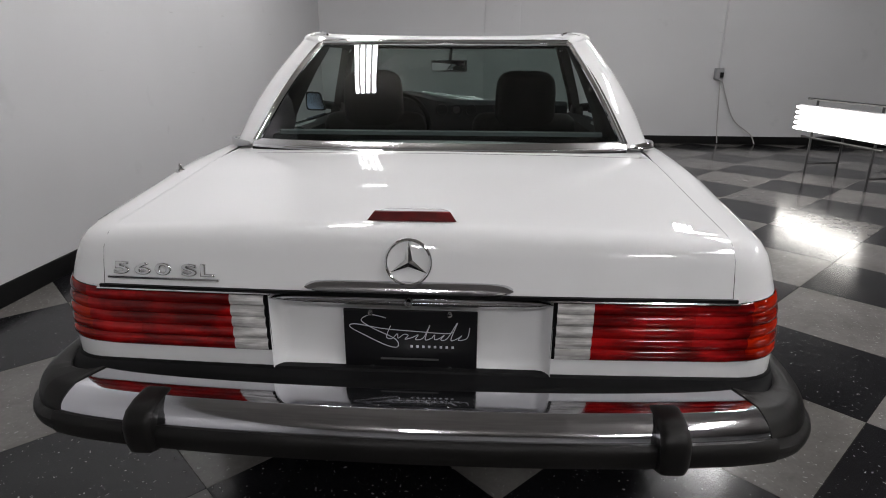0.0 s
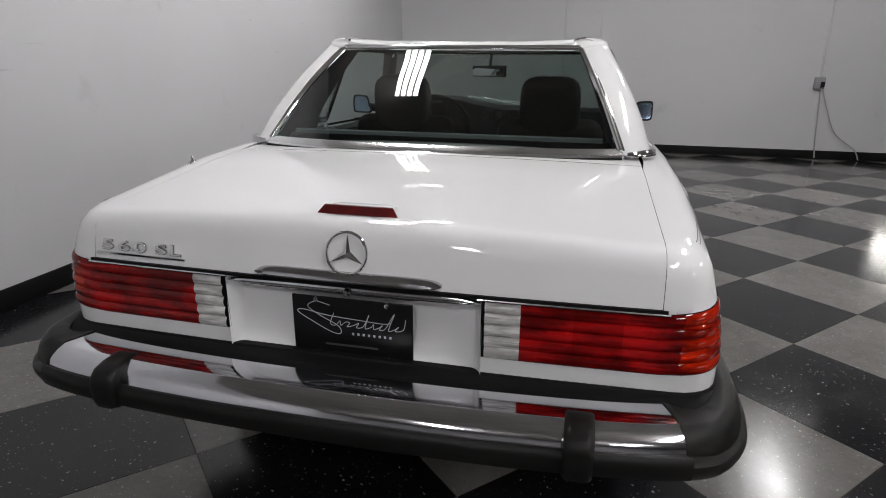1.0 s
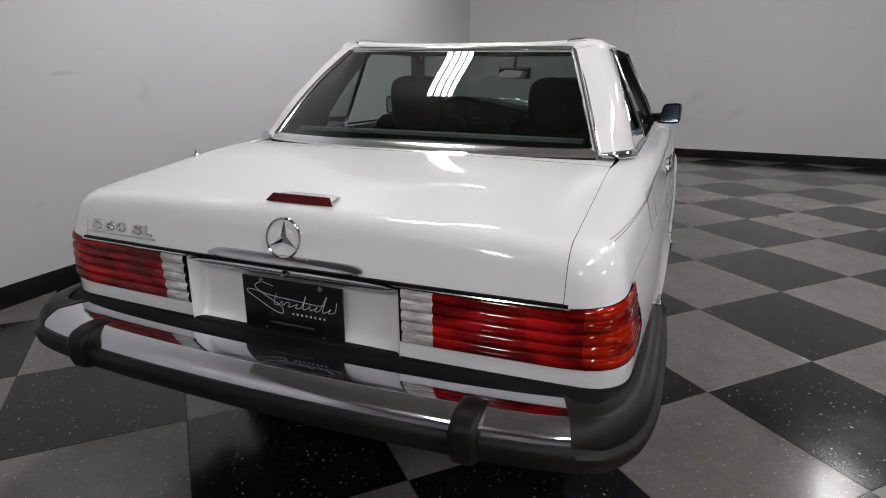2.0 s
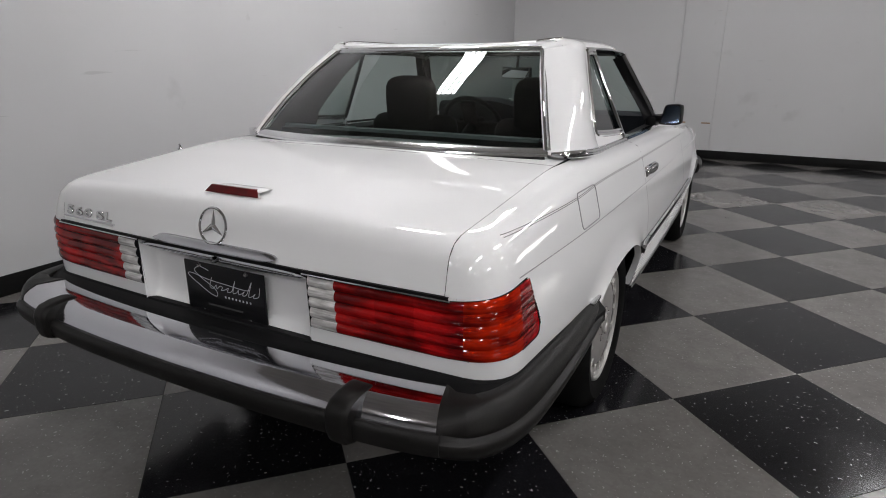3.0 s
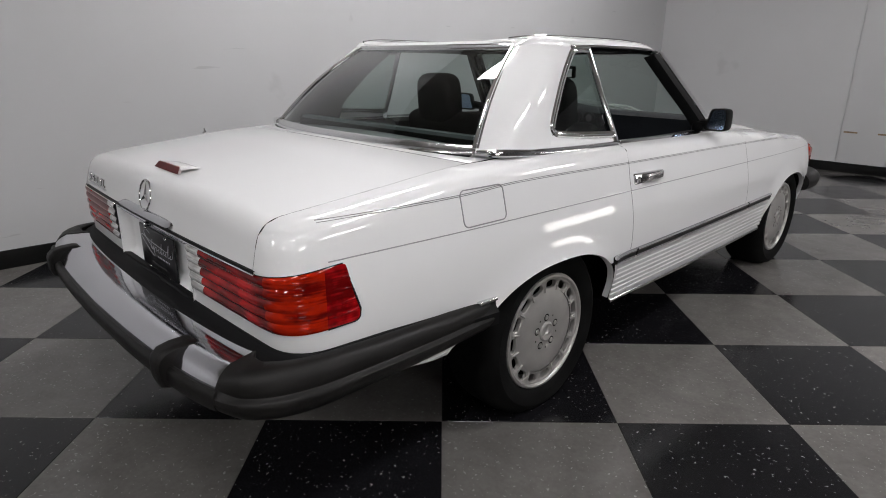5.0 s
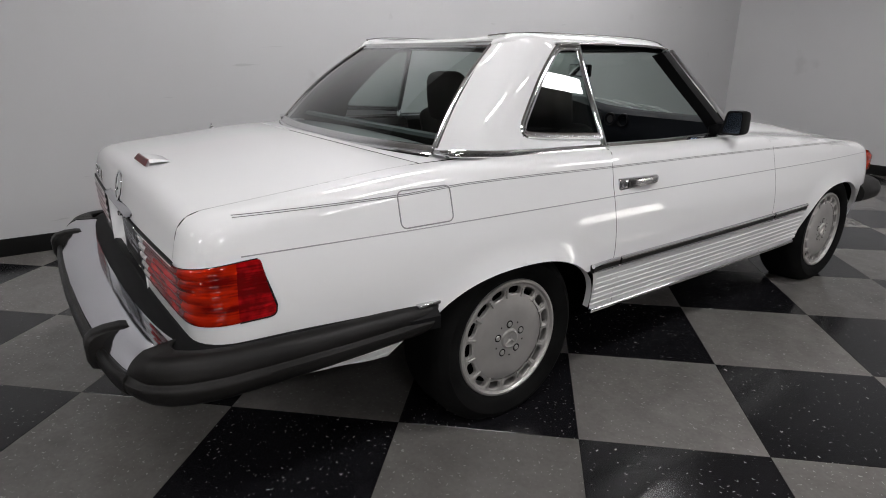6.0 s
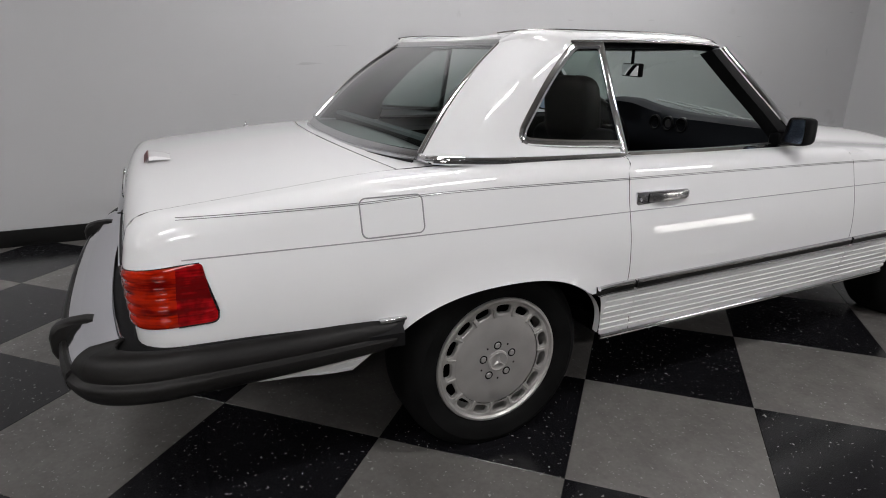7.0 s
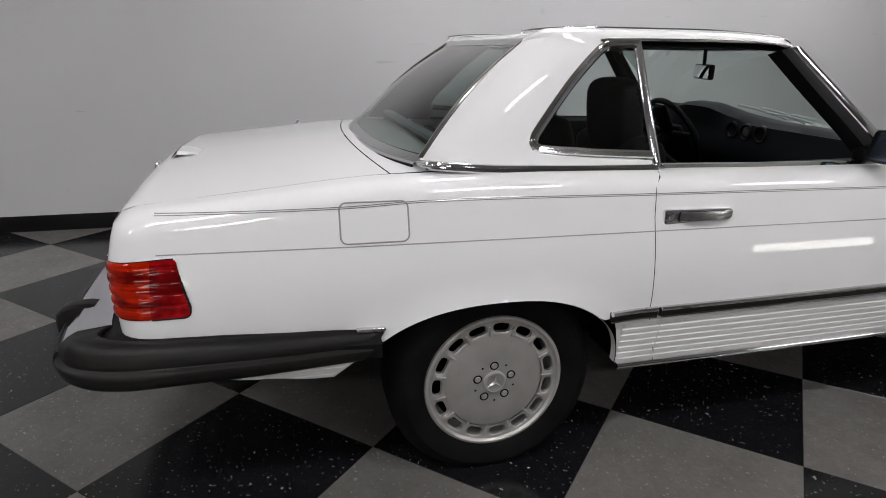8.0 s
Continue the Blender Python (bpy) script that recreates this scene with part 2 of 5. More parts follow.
def box(bm, lo, hi, bevel=0.0, m=None):
    pts = [(x, y, z) for x in (lo[0], hi[0]) for y in (lo[1], hi[1]) for z in (lo[2], hi[2])]
    v = [bm.verts.new(p) for p in pts]
    fs = [bm.faces.new([v[i] for i in q]) for q in ((0, 1, 3, 2), (4, 6, 7, 5), (0, 4, 5, 1), (2, 3, 7, 6), (0, 2, 6, 4), (1, 5, 7, 3))]
    if bevel:
        edges = list({e for f in fs for e in f.edges})
        r = bmesh.ops.bevel(bm, geom=edges, offset=bevel, segments=3, affect="EDGES", profile=0.5)
        v = list({w for f in r["faces"] for w in f.verts} | {w for w in v if w.is_valid})
    if m is not None:
        bmesh.ops.transform(bm, matrix=m, verts=v)
    return v


def curve(keys):
    """A smooth function through (x, value) keys."""
    xs = np.array([k[0] for k in keys], float)
    ys = np.array([k[1] for k in keys], float)
    d = np.diff(ys) / np.diff(xs)
    s = np.concatenate([[d[0]], np.where(d[:-1] * d[1:] > 0, 2 * d[:-1] * d[1:] / (d[:-1] + d[1:] + 1e-12), 0), [d[-1]]])

    def f(x):
        x = np.clip(np.asarray(x, float), xs[0], xs[-1])
        i = np.clip(np.searchsorted(xs, x) - 1, 0, len(xs) - 2)
        h = xs[i + 1] - xs[i]
        u = (x - xs[i]) / h
        return ((2 * u**3 - 3 * u**2 + 1) * ys[i] + (u**3 - 2 * u**2 + u) * h * s[i] + (3 * u**2 - 2 * u**3) * ys[i + 1] + (u**3 - u**2) * h * s[i + 1])
    return f


def spline(points, n, closed=False):
    """n points along a Catmull-Rom curve through the given ones."""
    p = [Vector(q) for q in points]
    k = len(p)
    segs = k if closed else k - 1
    out = []
    for i in range(n):
        u = i / (n if closed else n - 1) * segs
        a = min(int(u), segs - 1)
        f = u - a
        g = (lambda j: p[j % k]) if closed else (lambda j: p[max(0, min(k - 1, j))])
        p0, p1, p2, p3 = g(a - 1), g(a), g(a + 1), g(a + 2)
        out.append(0.5 * ((2 * p1) + (p2 - p0) * f + (2 * p0 - 5 * p1 + 4 * p2 - p3) * f * f + (3 * p1 - p0 - 3 * p2 + p3) * f**3))
    return out


def sweep(bm, path, profile, up=(0, 0, 1), closed=False, caps=True, scale=None):
    """Sweep a closed profile of (side, up) points along a path; side is to the right of the way, seen with up on top."""
    path = [Vector(p) for p in path]
    n = len(path)
    rows = []
    for i, p in enumerate(path):
        a = path[(i - 1) % n] if closed or i else path[0]
        b = path[(i + 1) % n] if closed or i < n - 1 else path[-1]
        t = (b - a).normalized()
        side = t.cross(Vector(up))
        side = side.normalized() if side.length > 1e-6 else Vector((1, 0, 0))
        top = side.cross(t).normalized()
        k = scale(i / (n - 1)) if scale else 1.0
        rows.append([p + side * (k * u) + top * (k * v) for u, v in profile])
    vs = skin(bm, rows, close_u=closed, close_v=True)
    if caps and not closed:
        for row in (vs[0], vs[-1]):
            try:
                bm.faces.new(row)
            except ValueError:
                pass


def disc_profile(r, n=8, squash=1.0):
    return [(r * math.cos(2 * math.pi * i / n), r * squash * math.sin(2 * math.pi * i / n)) for i in range(n)]


def tube(bm, path, r, n=8, closed=False, up=(0, 0, 1), squash=1.0, scale=None):
    sweep(bm, path, disc_profile(r, n, squash), up, closed, True, scale)


def lathe(bm, profile, n=64, cx=0.0, cy=0.0, cz=0.0, axis="x", close=False):
    """Turn (radius, along) points round an axis."""
    rows = []
    for r, a in profile:
        row = []
        for i in range(n):
            q = 2 * math.pi * i / n
            c, s = r * math.cos(q), r * math.sin(q)
            row.append((cx + a, cy + c, cz + s) if axis == "x" else (cx + c, cy + a, cz + s) if axis == "y" else (cx + c, cy + s, cz + a))
        rows.append(row)
    skin(bm, rows, close_u=close, close_v=True)


# ---- the room ----
X_WALL, Y_WALL, X_FAR, Y_BACK, H_ROOM = -2.30, 6.70, 13.0, -9.0, 3.75


def wall(name, lo, hi, label, mat=WALL):
    bm = bmesh.new()
    box(bm, lo, hi)
    return structure(name, bm, mat, label, "wall")


wall("wall_west", (X_WALL - 0.2, Y_BACK, -0.05), (X_WALL, Y_WALL, H_ROOM), "light grey painted smooth wall beside the car")
wall("wall_north", (X_WALL - 0.2, Y_WALL, -0.05), (X_FAR + 0.2, Y_WALL + 0.2, H_ROOM), "light grey painted wall with faint stains and a panel strip")
wall("wall_east", (X_FAR, Y_BACK, -0.05), (X_FAR + 0.2, Y_WALL, H_ROOM), "unseen far wall, grey-brown kept dark for less bounce light", FAR_WALL)
wall("wall_south", (X_WALL - 0.2, Y_BACK - 0.2, -0.05), (X_FAR + 0.2, Y_BACK, H_ROOM), "unseen far wall, grey-brown kept dark for less bounce light", FAR_WALL)
bm = bmesh.new()
box(bm, (X_WALL - 0.2, Y_BACK - 0.2, H_ROOM), (X_FAR + 0.2, Y_WALL + 0.2, H_ROOM + 0.15))
structure("ceiling", bm, CEIL, "plain dull beige painted ceiling", "ceiling")

for nm, lo, hi in (("baseboard", (X_WALL, Y_BACK, 0), (X_WALL + 0.012, Y_WALL, 0.115)),
                   ("baseboard", (X_WALL + 0.012, Y_WALL - 0.012, 0), (X_FAR, Y_WALL, 0.115)),
                   ("baseboard", (X_FAR - 0.012, Y_BACK, 0), (X_FAR, Y_WALL - 0.012, 0.115)),
                   ("baseboard", (X_WALL + 0.012, Y_BACK, 0), (X_FAR - 0.012, Y_BACK + 0.012, 0.115))):
    bm = bmesh.new()
    box(bm, lo, hi, 0.003)
    structure(nm, bm, BASE, "black vinyl cove baseboard along the wall", "baseboard")

# raised panel strip on the north wall
bm = bmesh.new()
box(bm, (0.10, Y_WALL - 0.022, 0.115), (0.60, Y_WALL, H_ROOM), 0.006)
structure("trim", bm, WALL, "grey painted boxed pilaster strip on the wall", "trim")

bm = bmesh.new()
box(bm, (X_WALL - 0.2, Y_BACK - 0.2, -0.12), (X_FAR + 0.2, Y_WALL + 0.2, -0.012))
floor = structure("floor", bm, SLAB, "black and grey checkered vinyl tile floor laid diagonally", "floor")

# ---- ceiling lights ----
def ceiling_light(x, y, z=H_ROOM - 0.28):
    rig = new("ceiling_light")
    rig.location = (x, y, z)
    tagged(rig, "white four-tube fluorescent ceiling light, switched on", "ceiling light", "lights under the ceiling")
    bm = bmesh.new()
    rows = []
    for yy in (-0.62, 0.62):
        rows.append([(-0.108, yy, 0.025), (-0.106, yy, 0.05), (-0.06, yy, 0.10), (0.06, yy, 0.10), (0.106, yy, 0.05), (0.108, yy, 0.025), (0.104, yy, 0.025), (0.100, yy, 0.045), (-0.100, yy, 0.045), (-0.104, yy, 0.025)])
    vs = skin(bm, rows, close_v=True)
    bm.faces.new(vs[0]), bm.faces.new(vs[1])
    part("housing", bm, LAMP_TRAY, rig)
    for i in range(4):
        bm = bmesh.new()
        tube(bm, [(-0.102 + 0.068 * i, -0.6, 0.0), (-0.102 + 0.068 * i, 0.6, 0.0)], 0.0215, 10)
        part("tube", bm, TUBE, rig)
    for yy in (-0.5, 0.5):
        bm = bmesh.new()
        tube(bm, [(0, yy, 0.10), (0, yy, H_ROOM - z)], 0.004, 6, up=(0, 1, 0))
        part("hanger", bm, METAL, rig)
    return rig


# the last three are unseen, added to brighten the right side and the rear
CEILING_LIGHTS = [(-0.9, 0.9), (-1.0, 3.4), (2.95, 4.3), (2.35, 1.0), (2.35, -2.1), (2.35, -5.0), (5.9, 1.6), (5.7, -2.1), (-0.3, -5.0)]
first = ceiling_light(*CEILING_LIGHTS[0])
for x, y in CEILING_LIGHTS[1:]:
    copy_thing(first, pose(x, y, H_ROOM - 0.28))


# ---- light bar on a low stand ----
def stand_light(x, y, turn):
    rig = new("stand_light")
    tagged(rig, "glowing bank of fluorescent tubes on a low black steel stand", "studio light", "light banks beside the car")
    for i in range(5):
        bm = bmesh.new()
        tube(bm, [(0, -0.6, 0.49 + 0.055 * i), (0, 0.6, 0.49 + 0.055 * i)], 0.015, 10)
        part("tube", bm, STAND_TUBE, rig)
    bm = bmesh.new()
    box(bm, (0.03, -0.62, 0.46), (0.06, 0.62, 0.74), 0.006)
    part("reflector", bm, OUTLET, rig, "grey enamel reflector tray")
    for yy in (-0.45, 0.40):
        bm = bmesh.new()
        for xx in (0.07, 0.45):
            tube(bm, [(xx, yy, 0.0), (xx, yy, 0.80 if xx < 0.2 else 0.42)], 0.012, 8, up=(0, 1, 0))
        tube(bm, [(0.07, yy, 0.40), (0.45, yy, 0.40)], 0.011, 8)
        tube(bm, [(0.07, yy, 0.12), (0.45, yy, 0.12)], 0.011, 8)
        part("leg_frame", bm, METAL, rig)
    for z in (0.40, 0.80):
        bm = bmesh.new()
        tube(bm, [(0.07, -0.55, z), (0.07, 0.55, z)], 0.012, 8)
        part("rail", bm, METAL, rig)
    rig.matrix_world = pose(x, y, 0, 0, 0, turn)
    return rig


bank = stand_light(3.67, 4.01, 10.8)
# second bank is unseen, added for extra side light and reflections
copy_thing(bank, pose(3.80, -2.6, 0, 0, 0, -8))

# ---- outlet with its cords on the north wall ----
outlet = new("outlet_box")
tagged(outlet, "grey metal outlet box with a plug on the wall", "outlet")
outlet.location = (3.42, Y_WALL - 0.03, 0.99)
bm = bmesh.new()
box(bm, (-0.06, -0.03, -0.075), (0.06, 0.03, 0.075), 0.008)
part("cover", bm, OUTLET, outlet)
bm = bmesh.new()
box(bm, (0.005, -0.06, -0.05), (0.05, -0.031, 0.02), 0.006)
part("plug", bm, BLACK, outlet)
bm = bmesh.new()
tube(bm, [(3.42, Y_WALL - 0.02, 1.065), (3.42, Y_WALL - 0.02, H_ROOM - 0.01)], 0.014, 8, up=(0, 1, 0))
tagged(part("conduit", bm, WALL), "thin grey conduit up the wall", "conduit")
for pts in ([(3.44, Y_WALL - 0.05, 0.94), (3.47, Y_WALL - 0.04, 0.6), (3.50, Y_WALL - 0.03, 0.25), (3.53, Y_WALL - 0.03, 0.02)],
            [(3.46, Y_WALL - 0.05, 0.94), (3.57, Y_WALL - 0.04, 0.65), (3.72, Y_WALL - 0.04, 0.35), (3.98, Y_WALL - 0.03, 0.15), (4.05, Y_WALL - 0.05, 0.012)]):
    bm = bmesh.new()
    tube(bm, spline(pts, 24), 0.008, 6, up=(0, 1, 0))
    tagged(part("power_cord", bm, CORD), "grey power cord hanging from the outlet", "cord", "cords on the wall")

# two small chipped dents in the wall strip
for x0, x1 in ((0.13, 0.27), (0.47, 0.58)):
    bm = bmesh.new()
    box(bm, (x0, Y_WALL - 0.03, 0.468), (x1, Y_WALL - 0.022, 0.486), 0.003)
    tagged(part("wall_bracket", bm, RUST), "small rusty metal bracket on the wall strip", "bracket", "brackets on the wall strip")


# ---- the car: one skin, from which every panel is cut ----
car = new("car")
car.location, car.rotation_euler.z = (0.0, -0.027, 0.0), radians(0.70)
tagged(car, "white two-seat hardtop coupe with chrome trim and black rubber bumpers", "car")

half_width = curve([(-1.3, 0.812), (-0.85, 0.849), (-0.3, 0.876), (0.5, 0.889), (1.2, 0.893), (2.2, 0.885), (2.8, 0.856), (3.4, 0.785)])
deck_mid = curve([(-1.3, 0.864), (-1.0, 0.888), (-0.6, 0.925), (-0.46, 0.9390), (-0.36, 0.9462), (-0.25, 0.9505), (0.0, 0.955), (0.5, 0.945), (1.3, 0.930), (1.6, 0.918), (2.2, 0.872), (2.9, 0.80), (3.4, 0.74)])
waist_z = curve([(-1.1, 0.772), (-0.86, 0.771), (0.47, 0.758), (1.34, 0.746), (3.2, 0.715)])
stripe_z = curve([(-1.0, 0.864), (-0.45, 0.868), (-0.2, 0.876), (0.49, 0.864), (1.37, 0.847), (2.2, 0.822), (3.2, 0.775)])
low_side = curve([(0.24, -0.075), (0.30, -0.045), (0.40, -0.022), (0.50, -0.006), (0.57, 0.0), (0.60, -0.0006), (0.64, -0.0035), (0.68, -0.0086), (0.72, -0.0160), (0.765, -0.0265), (0.80, -0.0355)])
AXLES = (0.0, 2.455)


def arch_z(y, ax, grow=0.0):
    """Height of the wheel arch's edge at y, or None outside it."""
    d = y - ax
    w = (0.39 if d > 0 or ax > 1 else 0.45) + grow
    q = 1 - (abs(d) / w) ** 2.4
    return None if q <= 0 else 0.28 + (0.31 + grow) * q ** (1 / 2.4)


def side_x(y, z):
    z0 = waist_z(y)
    x = half_width(y) + 0.003 + np.where(z > z0, -0.0265 - 0.25 * (z - z0), low_side(z + 0.765 - z0))
    for ax in AXLES:
        r = (np.abs((y - ax) / np.where((y < ax) & (ax < 1), 0.45, 0.39)) ** 2.4 + np.abs((np.maximum(z, 0.28) - 0.28) / 0.31) ** 2.4) ** (1 / 2.4)
        x = x + 0.017 * np.clip((1.28 - r) / 0.28, 0, 1) ** 2 * (z < 0.74) * np.clip((z - 0.34) / 0.14, 0, 1)
    return x


def deck_z(x, y):
    bulge = np.where(y > 1.5, 0.048 * np.clip(1 - (np.abs(x) / 0.60) ** 3, 0, 1) * np.clip((y - 1.5) / 0.4, 0, 1) * np.clip((3.15 - y) / 0.6, 0.2, 1), 0)
    return deck_mid(y) - 0.020 * (x / 0.7) ** 2 + bulge


def smax(a, b, k):
    h = np.clip(k - np.abs(a - b), 0, None) / k
    return np.maximum(a, b) + h * h * k / 4


def body(p):
    """Below zero inside the body."""
    x, y, z = np.abs(p[..., 0]), p[..., 1], p[..., 2]
    side = x - side_x(y, z)
    deck = z - deck_z(x, y)
    rear = -1.055 + 0.22 * np.maximum(z - 0.75, 0) + 0.05 * np.maximum(0.70 - z, 0) + 0.015 * (x / 0.7) ** 2 - y
    front = y - (3.20 - 0.06 * (x / 0.7) ** 2 - 0.10 * np.maximum(z - 0.6, 0))
    a = smax(side, rear, 0.102)
    a = smax(a, front, 0.20)
    return smax(a, deck, 0.055)


def cast(starts, ways, reach=0.9):
    """Where rays from inside the body leave it."""
    p, d = np.array(starts, float), np.array(ways, float)
    d = d / np.linalg.norm(d, axis=-1, keepdims=True)
    lo, hi = np.zeros(p.shape[:-1]), np.full(p.shape[:-1], reach)
    for _ in range(26):
        mid = (lo + hi) / 2
        inside = body(p + d * mid[..., None]) < 0
        lo, hi = np.where(inside, mid, lo), np.where(inside, hi, mid)
    return p + d * lo[..., None]


def surface_x(y, z):
    return float(cast([[0.2, y, z]], [[1, 0, 0]])[0, 0])


def flank_points(pairs, out=0.0):
    """Points on the right side at (y, z) pairs, moved out by so much."""
    q = np.array(pairs, float)
    st = np.stack([np.full(len(q), 0.2), q[:, 0], q[:, 1]], -1)
    p = cast(st, np.tile([1.0, 0, 0], (len(q), 1)))
    p[:, 0] += out
    return p


def surface_rear(x, z):
    return float(cast([[x, -0.6, z]], [[0, -1, 0]])[0, 1])


def surface_top(x, y):
    return float(cast([[x, y, 0.6]], [[0, 0, 1]])[0, 2])


def columns(a, b, n):
    ys = set(np.linspace(a, b, n).round(4))
    for ax in AXLES:
        for w in (0.39, 0.45):
            for q in np.linspace(0, math.pi, 41):
                y = ax + w * 0.9995 * math.cos(q)
                if min(a, b) < y < max(a, b):
                    ys.add(round(y, 4))
    return sorted(ys)


def side_bottom(y, base):
    lows = [arch_z(y, ax) for ax in AXLES]
    lows = [q for q in lows if q is not None]
    return max([base] + lows)


def flank(bm, s, ys, base, z_mid=0.80, rows_low=22, rows_top=9, top_x=lambda y: 0.70, corner=0, corner_low=None):
    """Body side over the given y columns, then round the rear corner if asked; up over the shoulder to top_x."""
    starts, ways = [], []
    full_mid = z_mid
    for y in reversed(ys):
        z_mid = max(float(waist_z(y)) + 0.012, min(full_mid, float(deck_mid(y)) - 0.05))
        b = base(y) if callable(base) else base
        zl = side_bottom(y, b)
        st, wy = [], []
        zs = np.concatenate([np.linspace(zl, max(zl + 0.01, waist_z(y) - 0.001), rows_low - 3), np.linspace(waist_z(y) + 0.001, z_mid, 3)])
        for z in zs:
            st.append((0.2, y, z)), wy.append((1, 0, 0))
        for f in np.linspace(0, math.pi / 2, rows_top)[1:]:
            st.append((top_x(y), y, z_mid)), wy.append((math.cos(f), 0, math.sin(f)))
        starts.append(st), ways.append(wy)
    y_c = ys[0]
    for q in np.linspace(0, math.pi / 2, corner + 1)[1:] if corner else []:
        st, wy = [], []
        zs = np.concatenate([np.linspace(corner_low + 0.0215 * math.cos(q), max(0.766, float(waist_z(y_c)) - 0.001), rows_low - 3), np.linspace(waist_z(y_c) + 0.001, z_mid, 3)])
        h = (math.cos(q), -math.sin(q))
        for z in zs:
            st.append((top_x(y_c), y_c, z)), wy.append((h[0], h[1], 0))
        for f in np.linspace(0, math.pi / 2, rows_top)[1:]:
            st.append((top_x(y_c), y_c, z_mid)), wy.append((h[0] * math.cos(f), h[1] * math.cos(f), math.sin(f)))
        starts.append(st), ways.append(wy)
    pts = cast(starts, ways) * np.array([s, 1, 1])
    # the shut line of the door leans back between sill and belt
    lean = np.interp(pts[..., 2], [0.33, 0.50, 0.80, 0.89, 0.93], [0, 1, 1, 0.85, 0]) * np.clip(1 - np.abs(pts[..., 1] - 0.53) / 0.15, 0, 1)
    pts[..., 1] -= 0.060 * lean
    skin(bm, [[tuple(p) for p in row] for row in pts])


def lip(bm, s, ax, inward=0.026):
    """Turned-in edge of a wheel arch."""
    rows, edge = [], []
    for q in np.linspace(0.02, math.pi - 0.02, 49):
        y = ax + (0.39 if math.cos(q) > 0 or ax > 1 else 0.45) * 0.999 * math.cos(q)
        z = arch_z(y, ax)
        if z is None or z < (0.50 if y < ax and ax < 1 else 0.31):
            continue
        edge.append((y, z))
    for x, y, z in flank_points(edge):
        rows.append([(s * x, y, z), (s * (x - 0.006), y, z - 0.003), (s * (x - inward), y, z)])
    skin(bm, rows)


quarter_top = curve([(-1.2, 0.70), (-0.36, 0.70), (-0.2, 0.712), (0.6, 0.715)])
LAMP_Y = -0.852
for s in (1, -1):
    bm = bmesh.new()
    ys = [y for y in columns(LAMP_Y, 0.5290, 46)]
    flank(bm, s, ys, lambda y: float(np.interp(y, [-0.9, -0.40, 0.35, 0.40, 0.6], [0.53, 0.50, 0.50, 0.31, 0.31])), top_x=lambda y: float(quarter_top(y)), corner=14, corner_low=0.7415)
    lip(bm, s, 0.0)
    quarter = part("quarter_panel", bm, PAINT, car)
    bm = bmesh.new()
    flank(bm, s, columns(0.5315, 1.692, 40), 0.31, top_x=lambda y: 0.70)
    door = part("car_door", bm, PAINT, car)
    bm = bmesh.new()
    flank(bm, s, columns(1.6945, 3.05, 40), lambda y: float(np.interp(y, [1.6, 2.3, 2.9, 3.1], [0.31, 0.31, 0.42, 0.45])), top_x=lambda y: 0.64)
    lip(bm, s, 2.455)
    part("front_fender", bm, PAINT, car)

    # ribbed lower cladding, rocker strip, side moulding
    for a, b, owner in ((0.385, 0.5135, quarter), (0.5185, 1.689, door), (1.697, 2.06, None)):
        bm = bmesh.new()
        rows = []
        for y in np.linspace(a, b, 12):
            rib = [(0.325 + 0.0225 * k + dz, o) for k in range(7) for dz, o in ((0.0, 0.003), (0.003, 0.007), (0.015, 0.0075), (0.018, 0.003))]
            p = flank_points([(min(max(y, 0.52), 1.90), z) for z, o in rib], np.array([o for z, o in rib]))
            p[:, 1] = y
            rows.append([(s * q[0], q[1], q[2]) for q in p])
        skin(bm, rows)
        part("ribbed_cladding", bm, PAINT, owner or car)
    bm = bmesh.new()
    for a, b in ((0.40, 2.05),):
        pts = [(s * (surface_x(float(y), 0.318) + 0.004), float(y), 0.312) for y in np.linspace(a, b, 24)]
        sweep(bm, pts, [(-0.006, -0.012), (0.004, -0.012), (0.006, -0.006), (0.006, 0.0), (0.003, 0.005), (-0.004, 0.005)])
    part("rocker_trim", bm, TRIM, car, "bright chrome rocker strip")
    for a, b in ((0.333, 0.490), (0.504, 1.685), (1.70, 2.05)):
        bm = bmesh.new()
        ys2 = np.linspace(a, b, 16)
        pts = [(s * (surface_x(float(y), 0.507) + 0.004), float(y), 0.507) for y in ys2]
        sweep(bm, pts, [(-s * 0.006, -0.016), (s * 0.010, -0.014), (s * 0.014, 0.0), (s * 0.010, 0.012), (-s * 0.006, 0.014)])
        molding = part("side_molding", bm, RUBBER, car, "black rubber side molding")
        bm = bmesh.new()
        pts = [(s * (surface_x(float(y), 0.507) + 0.013), float(y), 0.5195) for y in ys2]
        tube(bm, pts, 0.0082, 8)
        tube(bm, [(x, y, z - 0.027) for x, y, z in pts], 0.003, 6)
        part("chrome_bead", bm, TRIM, molding)

    # pin stripes
    bm = bmesh.new()
    for dz in (-0.0022, 0.0022):
        pts = flank_points([(y, float(stripe_z(y)) + dz) for y in np.linspace(-0.905, 2.9, 220)], 0.0004) * np.array([s, 1, 1])
        tube(bm, pts, 0.0010, 5)
    part("pin_stripe", bm, STRIPE, car, "thin dark double pin stripe")
    # grey line that draws in the shade along the waist crease
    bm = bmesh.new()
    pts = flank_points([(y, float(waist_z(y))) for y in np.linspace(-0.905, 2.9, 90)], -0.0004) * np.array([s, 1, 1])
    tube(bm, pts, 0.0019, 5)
    part("waist_crease_shade", bm, WAIST, car)

